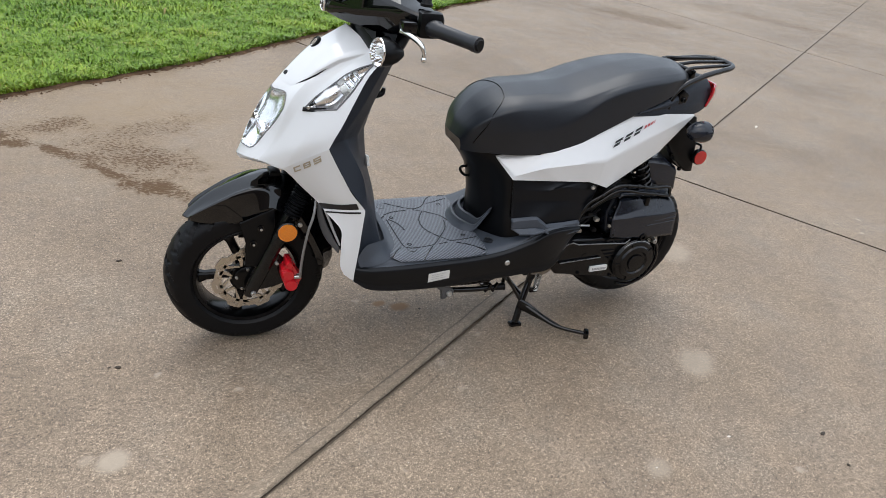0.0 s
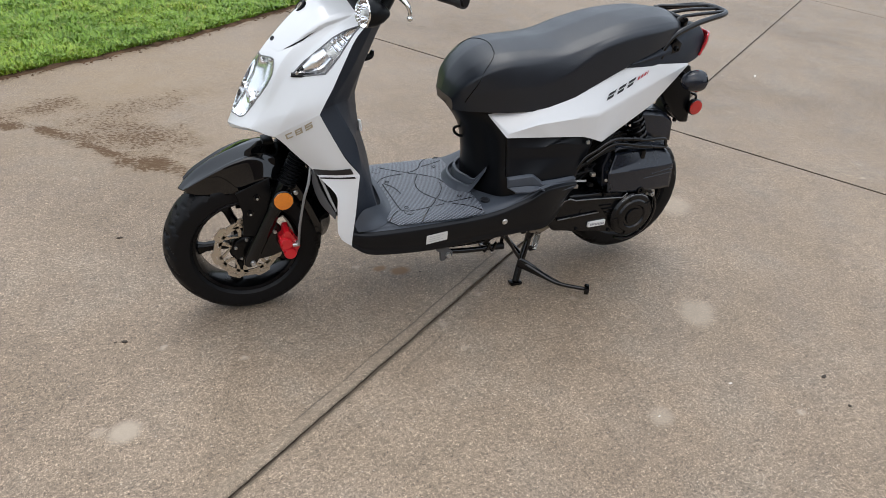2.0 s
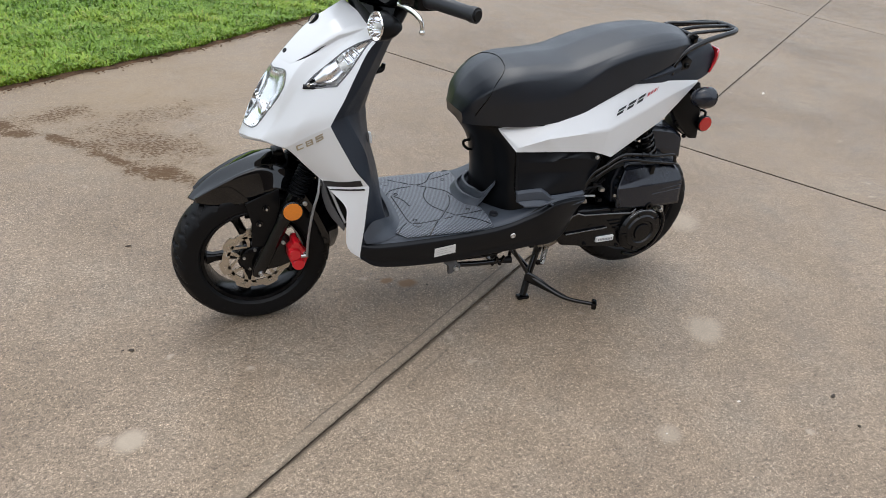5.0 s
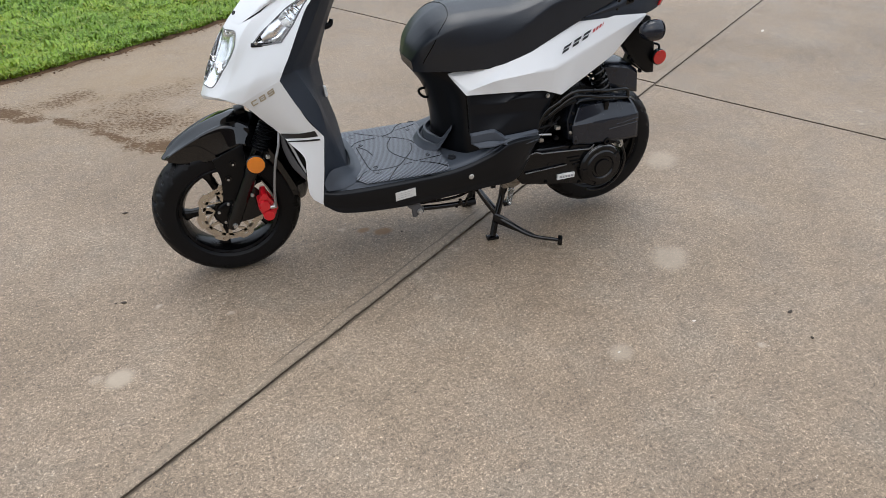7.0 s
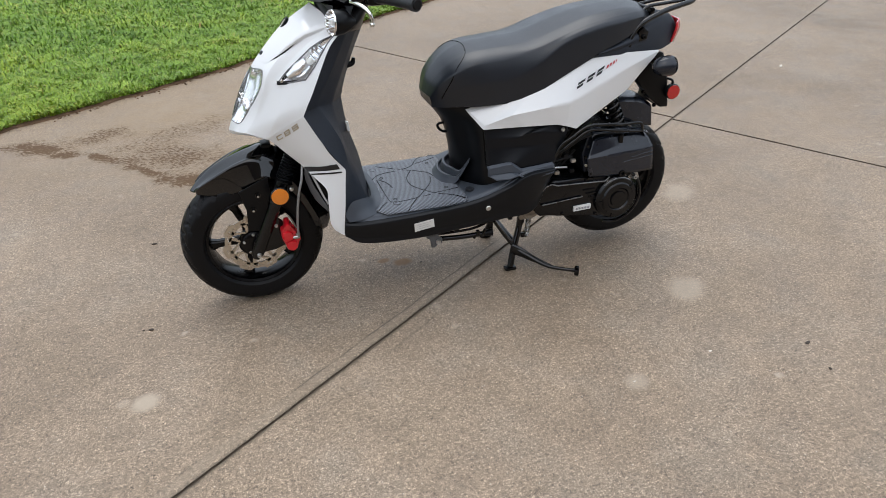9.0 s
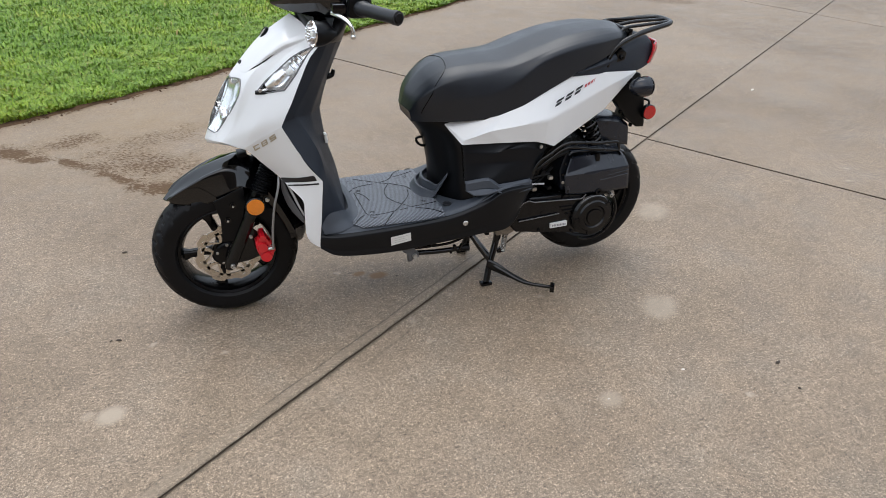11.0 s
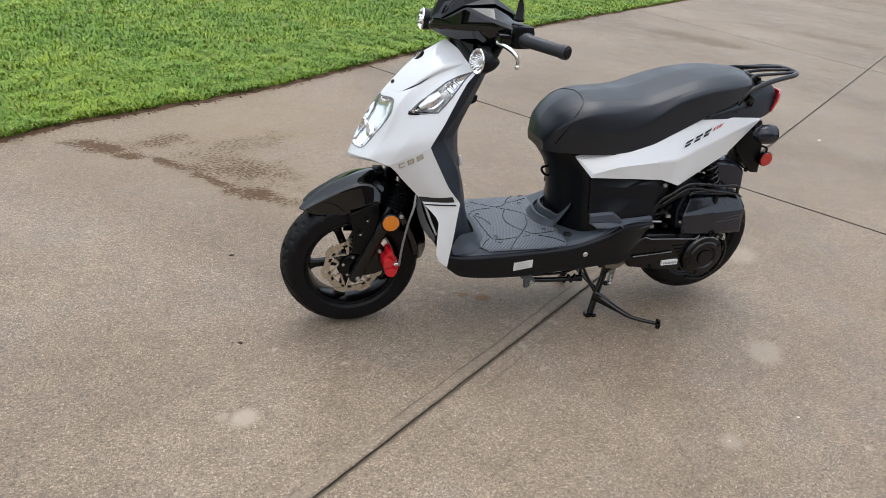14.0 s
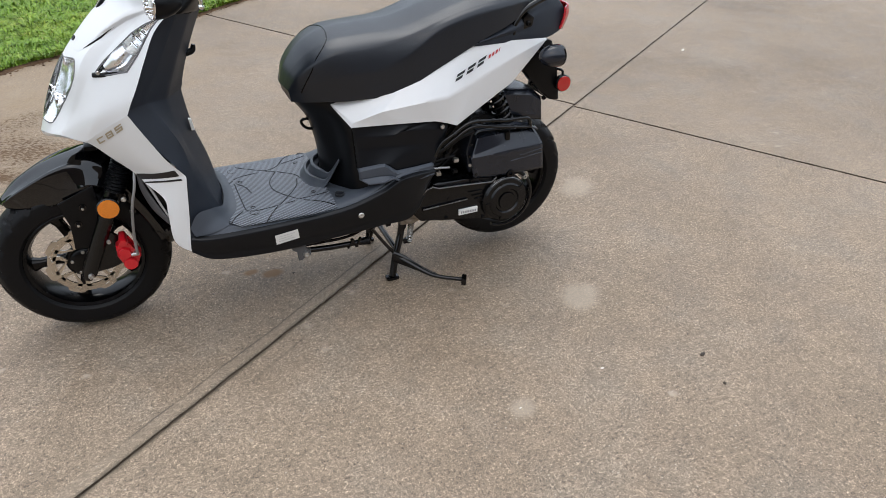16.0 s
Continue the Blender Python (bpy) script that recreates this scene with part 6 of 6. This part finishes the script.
hug = [[(1.236, -0.078, 0.500), (1.290, -0.080, 0.490), (1.345, -0.080, 0.472), (1.392, -0.078, 0.462)], [(1.236, -0.075, 0.560), (1.300, -0.076, 0.555), (1.350, -0.076, 0.545), (1.386, -0.073, 0.524)],
       [(1.236, -0.060, 0.570), (1.300, -0.061, 0.566), (1.350, -0.061, 0.557), (1.390, -0.058, 0.532)], [(1.236, 0.0, 0.578), (1.300, 0.0, 0.574), (1.352, 0.0, 0.564), (1.394, 0.0, 0.538)]]
part("rear_mudguard", grid_mesh(skin(both(hug), 24, 25, hard=True)), AIRBOX, scooter, "black plastic rear mudguard with a square end", thick=0.003)
part("frame_rail", tube([(0.62, -0.10, 0.255), (0.80, -0.10, 0.265), (0.93, -0.10, 0.33), (1.02, -0.11, 0.46), (1.20, -0.11, 0.66)], 0.014, 12, 30), DARK, scooter)
part("frame_rail", tube([(0.62, 0.10, 0.255), (0.80, 0.10, 0.265), (0.93, 0.10, 0.33), (1.02, 0.11, 0.46), (1.20, 0.11, 0.66)], 0.014, 12, 30), DARK, scooter)
part("under_cover", block((1.10, 0.0, 0.655), (0.24, 0.20, 0.12), 0.03), SATIN, scooter, "black under-seat box")
part("sump", lathe([(-0.06, 0.0), (-0.06, 0.022), (-0.03, 0.034), (0.03, 0.034), (0.05, 0.0)], (0.925, -0.055, 0.212), 24), CAST, engine, "raw cast alloy sump")
part("sump_lug", tube([(0.905, -0.100, 0.205), (0.930, -0.105, 0.196), (0.965, -0.100, 0.204), (1.000, -0.090, 0.200)], [0.012, 0.015, 0.010, 0.005], 10, 14), CAST, engine)
part("sump_lug", block((0.905, -0.095, 0.198), (0.026, 0.030, 0.030), 0.006), CAST, engine)
part("exhaust", tube([(1.0, 0.10, 0.24), (1.12, 0.14, 0.24), (1.22, 0.15, 0.27), (1.45, 0.155, 0.36)], [0.016, 0.018, 0.045, 0.048], 18, 20), DARK, scooter, "black exhaust silencer")

# ---- stands ----
stand = part("centre_stand", tube([(0.905, -0.105, 0.215), (0.905, 0.105, 0.215)], 0.013, 12), DARK, scooter, "black steel centre stand with one pedal")
for side in (1, -1):
    s = lambda p: (p[0], p[1] * side, p[2])
    part("leg", tube([s(p) for p in ((0.905, -0.085, 0.215), (0.900, -0.090, 0.150), (0.876, -0.108, 0.080), (0.858, -0.124, 0.010))], 0.0115, 12, 24), DARK, stand)
    part("foot", block(s((0.856, -0.127, 0.005)), (0.042, 0.026, 0.010), 0.003), DARK, stand)
part("cross_brace", tube([(0.880, -0.104, 0.092), (0.880, 0.104, 0.092)], 0.009, 10), DARK, stand)
plate = [[(0.862, -0.116, 0.098), (0.895, -0.132, 0.084), (0.935, -0.166, 0.058), (0.978, -0.208, 0.040)], [(0.858, -0.118, 0.062), (0.890, -0.140, 0.052), (0.932, -0.172, 0.038), (0.976, -0.210, 0.029)]]
part("gusset", grid_mesh(skin(plate, 16, 4)), DARK, stand, thick=0.006)
part("pedal", tube([(0.874, -0.108, 0.076), (0.905, -0.140, 0.062), (0.950, -0.190, 0.042), (0.985, -0.222, 0.036), (1.045, -0.258, 0.034)], [0.011, 0.010, 0.008, 0.0065, 0.0065], 12, 24), DARK, stand)
part("pedal_pad", block((1.050, -0.262, 0.034), (0.016, 0.034, 0.022), 0.004, Euler((0, 0, radians(-30))).to_matrix()), DARK, stand)
coil = [Vector((0.938, -0.090, 0.205)) + Vector((-0.010, -0.004, -0.092)) * (k / 160) + Vector((0.0085 * math.cos(k * 0.7), 0.0085 * math.sin(k * 0.7), 0)) for k in range(161)]
part("stand_spring", tube(coil, 0.0018, 6), BOLT, stand, "coiled stand return spring")
part("stand_rod", tube([(0.790, -0.125, 0.205), (0.825, -0.120, 0.150), (0.868, -0.112, 0.088)], 0.0055, 8, 12), DARK, stand)
part("leg_web", slab_xz([(0.893, 0.215), (0.918, 0.215), (0.914, 0.165), (0.902, 0.150), (0.888, 0.165)], -0.100, -0.092, 0.0, 0.002), DARK, stand)
part("spring_hook", block((0.922, -0.092, 0.112), (0.028, 0.012, 0.016), 0.003), DARK, stand)
side_stand = part("side_stand", tube([(0.575, -0.160, 0.194), (0.66, -0.158, 0.186), (0.765, -0.150, 0.180)], 0.0085, 12, 16), DARK, scooter, "folded black side stand under the footboard")
part("bracket", slab_xz([(0.530, 0.226), (0.572, 0.230), (0.574, 0.208), (0.588, 0.200), (0.586, 0.184), (0.566, 0.182), (0.562, 0.172), (0.550, 0.172), (0.550, 0.204), (0.534, 0.210)], -0.175, -0.162, 0.0, 0.002), GREYPL, side_stand, "grey steel stand bracket")
part("pivot_bolt", bolt((0.572, -0.176, 0.193), 0.009, 0.008), BOLT, side_stand)
part("stand_end", lathe([(-0.02, 0.0), (-0.02, 0.010), (0.012, 0.013), (0.018, 0.0)], (0.760, -0.150, 0.180), 16, "x"), RUBBER, side_stand)
part("upper_rod", tube([(0.575, -0.150, 0.206), (0.70, -0.140, 0.200), (0.775, -0.13, 0.215)], 0.0045, 8, 14), DARK, side_stand)
for dx, tilt in ((0.0, 35), (0.012, -35), (0.024, 30)):
    part("stand_clip", block((0.712 + dx, -0.158, 0.186), (0.006, 0.012, 0.034), 0.002, Euler((0, radians(tilt), 0)).to_matrix()), DARK, side_stand)
part("stop_post", tube([(0.775, -0.135, 0.240), (0.775, -0.135, 0.178)], 0.006, 8), DARK, side_stand)
for x, z in ((0.64, 0.222), (0.83, 0.236)):
    part("underside_clip", block((x, -0.165, z), (0.016, 0.012, 0.018), 0.003), SATIN, scooter)

# ---- handlebar ----
bar_points = [(0.190, 0, 0.966), (0.258, -0.075, 0.981), (0.330, -0.150, 0.996), (0.385, -0.195, 1.004), (0.318, -0.128, 1.021), (0.352, -0.168, 1.013),
              (0.208, 0, 0.992), (0.223, -0.046, 1.001), (0.272, -0.080, 1.040), (0.352, -0.098, 1.050), (0.238, 0, 1.062), (0.290, -0.050, 1.078), (0.345, 0, 1.075),
              (0.358, -0.062, 1.064), (0.430, 0, 1.030), (0.430, -0.100, 1.018), (0.445, -0.195, 1.005), (0.240, 0, 0.946), (0.290, -0.060, 0.938), (0.345, -0.130, 0.945),
              (0.385, -0.185, 0.955), (0.430, 0, 0.930), (0.440, -0.100, 0.935), (0.445, -0.195, 0.960)]
bar_faces = [(0, 1, 7, 6), (1, 4, 8, 7), (1, 2, 5, 4), (2, 3, 5), (4, 5, 9, 8), (5, 3, 16), (5, 16, 15, 9), (6, 7, 11, 10), (7, 8, 11), (8, 9, 13, 11), (11, 13, 12, 10), (9, 15, 13), (13, 15, 14, 12),
             (0, 17, 18, 1), (1, 18, 19, 2), (2, 19, 20, 3), (3, 20, 23, 16), (17, 21, 22, 18), (18, 22, 19), (19, 22, 23, 20), (14, 15, 22, 21), (15, 16, 23, 22)]


def folded(points, faces, lift=0.0):
    """A hard-edged shell from corner points of its left half, and its mirror image."""
    bm = bmesh.new()
    mid = Vector((0.34, 0, 1.0))
    for side in (1, -1):
        vs = [bm.verts.new(Vector((x, y * side, z)) + (Vector((x, y * side, z)) - mid).normalized() * lift) for x, y, z in points]
        for f in faces:
            bm.faces.new([vs[i] for i in (f if side > 0 else f[::-1])])
    bmesh.ops.remove_doubles(bm, verts=bm.verts, dist=1e-5)
    for v in [v for v in bm.verts if not v.link_faces]:
        bm.verts.remove(v)
    bmesh.ops.recalc_face_normals(bm, faces=bm.faces)
    return bm


cover = part("handlebar_cover", folded(bar_points, bar_faces), GLOSS, scooter, "faceted gloss black handlebar cover", smooth=True, bevel=0.009)
part("visor", folded(bar_points, [(6, 7, 11, 10), (7, 8, 11), (8, 9, 13, 11), (11, 13, 12, 10), (9, 15, 13), (13, 15, 14, 12)], 0.0035), SATIN, cover, "matt black visor", smooth=False, thick=0.003)
for x, y, z in ((0.231, -0.030, 1.024), (0.248, -0.044, 1.030)):
    part("visor_slot", tube([(x - 0.008, y - 0.004, z - 0.016), (x - 0.003, y - 0.007, z), (x + 0.004, y - 0.006, z + 0.012)], 0.003, 8), GLOSS, cover)
part("neck_cover", cap(grid_mesh(skin(both([[(0.302, -0.105, 0.945), (0.303, -0.115, 0.90), (0.312, -0.130, 0.86)], [(0.274, -0.05, 0.945), (0.283, -0.06, 0.915), (0.296, -0.07, 0.88)], [(0.264, 0.0, 0.945), (0.272, 0.0, 0.92), (0.294, 0.0, 0.88)]]), 12, 17))), SATIN, scooter, "black neck cover", thick=0.004)
part("neck_back", grid_mesh(skin(both([[(0.315, -0.145, 0.885), (0.345, -0.120, 0.915), (0.360, -0.10, 0.940)], [(0.345, -0.125, 0.878), (0.380, -0.10, 0.905), (0.40, -0.09, 0.940)], [(0.395, 0.0, 0.860), (0.41, 0.0, 0.90), (0.43, 0.0, 0.940)]]), 12, 17)), SATIN, scooter, "black inner neck cover", thick=0.004)
for side in (1, -1):
    s = lambda p: (p[0], p[1] * side, p[2])
    grip = part("grip", tube([s(p) for p in ((0.408, -0.195, 0.980), (0.418, -0.215, 0.980), (0.420, -0.220, 0.980), (0.466, -0.312, 0.977), (0.470, -0.320, 0.977), (0.476, -0.332, 0.977))], [0.020, 0.021, 0.0175, 0.0165, 0.0185, 0.0180], 22), MATRUB, scooter, "black rubber handlebar grip")
    part("end_cap", lathe([(0.0, 0.014), (0.004, 0.012), (0.004, 0.0)], s((0.476, -0.332, 0.977)), 20, "z", Vector(s((0.44, -0.90, 0.0))).to_track_quat("Z", "Y").to_matrix()), RUBBER, grip)
    lever = part("brake_lever", tube([s(p) for p in ((0.338, -0.192, 0.970), (0.349, -0.214, 0.966), (0.362, -0.236, 0.959), (0.372, -0.250, 0.948), (0.377, -0.254, 0.934), (0.377, -0.255, 0.926))], [0.007, 0.0065, 0.006, 0.005, 0.0045], 12, 30), ALLOY, scooter, "polished alloy brake lever")
    part("lever_ball", lathe([(-0.007, 0.0), (-0.006, 0.0035), (-0.003, 0.006), (0.0, 0.007), (0.003, 0.006), (0.006, 0.0035), (0.007, 0.0)], s((0.377, -0.255, 0.920)), 18, "z"), ALLOY, lever)
    part("lever_holder", block(s((0.352, -0.195, 0.982)), (0.036, 0.036, 0.024), 0.006), DARK, lever)
    part("switch_box", block(s((0.408, -0.185, 0.985)), (0.060, 0.040, 0.062), 0.012), SATIN, scooter)
    mirror = part("mirror_stem", tube([s((0.405, -0.160, 1.02)), s((0.404, -0.160, 1.075)), s((0.402, -0.164, 1.14))], [0.006, 0.005], 12, 10), RIM, scooter, "black mirror stem with a rubber boot")
    part("rubber_boot", lathe([(0.0, 0.015), (0.006, 0.015), (0.010, 0.0115), (0.045, 0.0085), (0.048, 0.007)], s((0.405, -0.160, 1.022)), 18, "z"), RUBBER, mirror)

for c, tw in ((Vector((0.292, -0.213, 0.923)), 1), (Vector((0.268, 0.262, 0.944)), -1)):
    prof = [(-0.016, 0.0325), (-0.006, 0.0335), (0.014, 0.031), (0.034, 0.022), (0.050, 0.009), (0.052, 0.0)]
    turn = Euler((0, radians(4), radians(10 * tw))).to_matrix()
    sig = part("front_indicator", uncapped(lathe(prof, c, 32, "x", turn)), SATIN, scooter, "front indicator with a clear lens and black shell")
    part("lens", uncapped(lathe([(-0.015, 0.033), (-0.020, 0.031), (-0.026, 0.022), (-0.028, 0.0)], c, 32, "x", turn)), LENS, sig, "clear lens").visible_shadow = False
    bowl = lathe([(-0.0155, 0.032), (-0.008, 0.029), (-0.002, 0.024), (0.003, 0.018), (0.006, 0.010), (0.008, 0.0)], c, 56, "x", turn)
    uncapped(bowl)
    for v in bowl.verts:
        q = turn.inverted() @ (v.co - c)
        if round(math.atan2(q.z, q.y) / (2 * math.pi / 56)) % 2:
            v.co += turn @ Vector((0.004, 0, 0)) * min(1.0, math.hypot(q.y, q.z) / 0.026)
    part("reflector_bowl", bowl, CHROME, sig, smooth=False)
    part("bulb", lathe([(-0.014, 0.0), (-0.012, 0.006), (0.004, 0.007)], c, 16, "x", turn), STICK, sig)
    part("trim_ring", uncapped(lathe([(-0.017, 0.0335), (-0.0145, 0.0345), (-0.012, 0.0335)], c, 32, "x", turn)), CHROME, sig)
    part("stem", tube([c + Vector((0.02, 0.02 * tw, 0.0)), c + Vector((0.035, 0.10 * tw, 0.0))], 0.015, 14), SATIN, sig)

# ---- small litter on the driveway ----
def crumb(x, y, a, b, turn, m, label):
    bm = bmesh.new()
    bmesh.ops.create_icosphere(bm, subdivisions=1, radius=1.0)
    for v in bm.verts:
        v.co *= 0.8 + 0.4 * random.random()
    bmesh.ops.transform(bm, matrix=Matrix.Translation((x, y, b * 0.35)) @ pose(0, 0, 0, 0, 0, turn) @ Matrix.Diagonal((a, b, b * 0.4, 1)), verts=bm.verts)
    return tagged(new("leaf_litter", finish("leaf_litter", bm, m)), label, "litter", "litter on the driveway")


LITTER = simple("dry_bark", (0.035, 0.024, 0.015), 0.8)
for x, y, a, b, t in ((1.551, -0.81, 0.012, 0.006, 20), (1.525, -0.927, 0.006, 0.005, 60), (-0.362, -0.10, 0.010, 0.006, -30), (-0.374, 0.477, 0.012, 0.006, 10), (-0.385, -0.095, 0.005, 0.003, 0), (0.565, 0.02, 0.005, 0.004, 0)):
    crumb(x, y, a, b, t, LITTER, "dark crumb of dry bark on the concrete")
PALE = simple("pale_grit", (0.55, 0.50, 0.43), 0.8)
for x, y, a, b, t in ((1.247, -0.749, 0.007, 0.006, 0), (3.613, 1.679, 0.03, 0.015, 40), (0.96, -0.795, 0.005, 0.004, 0)):
    crumb(x, y, a, b * 0.6, t, PALE, "pale chip of grit on the concrete")
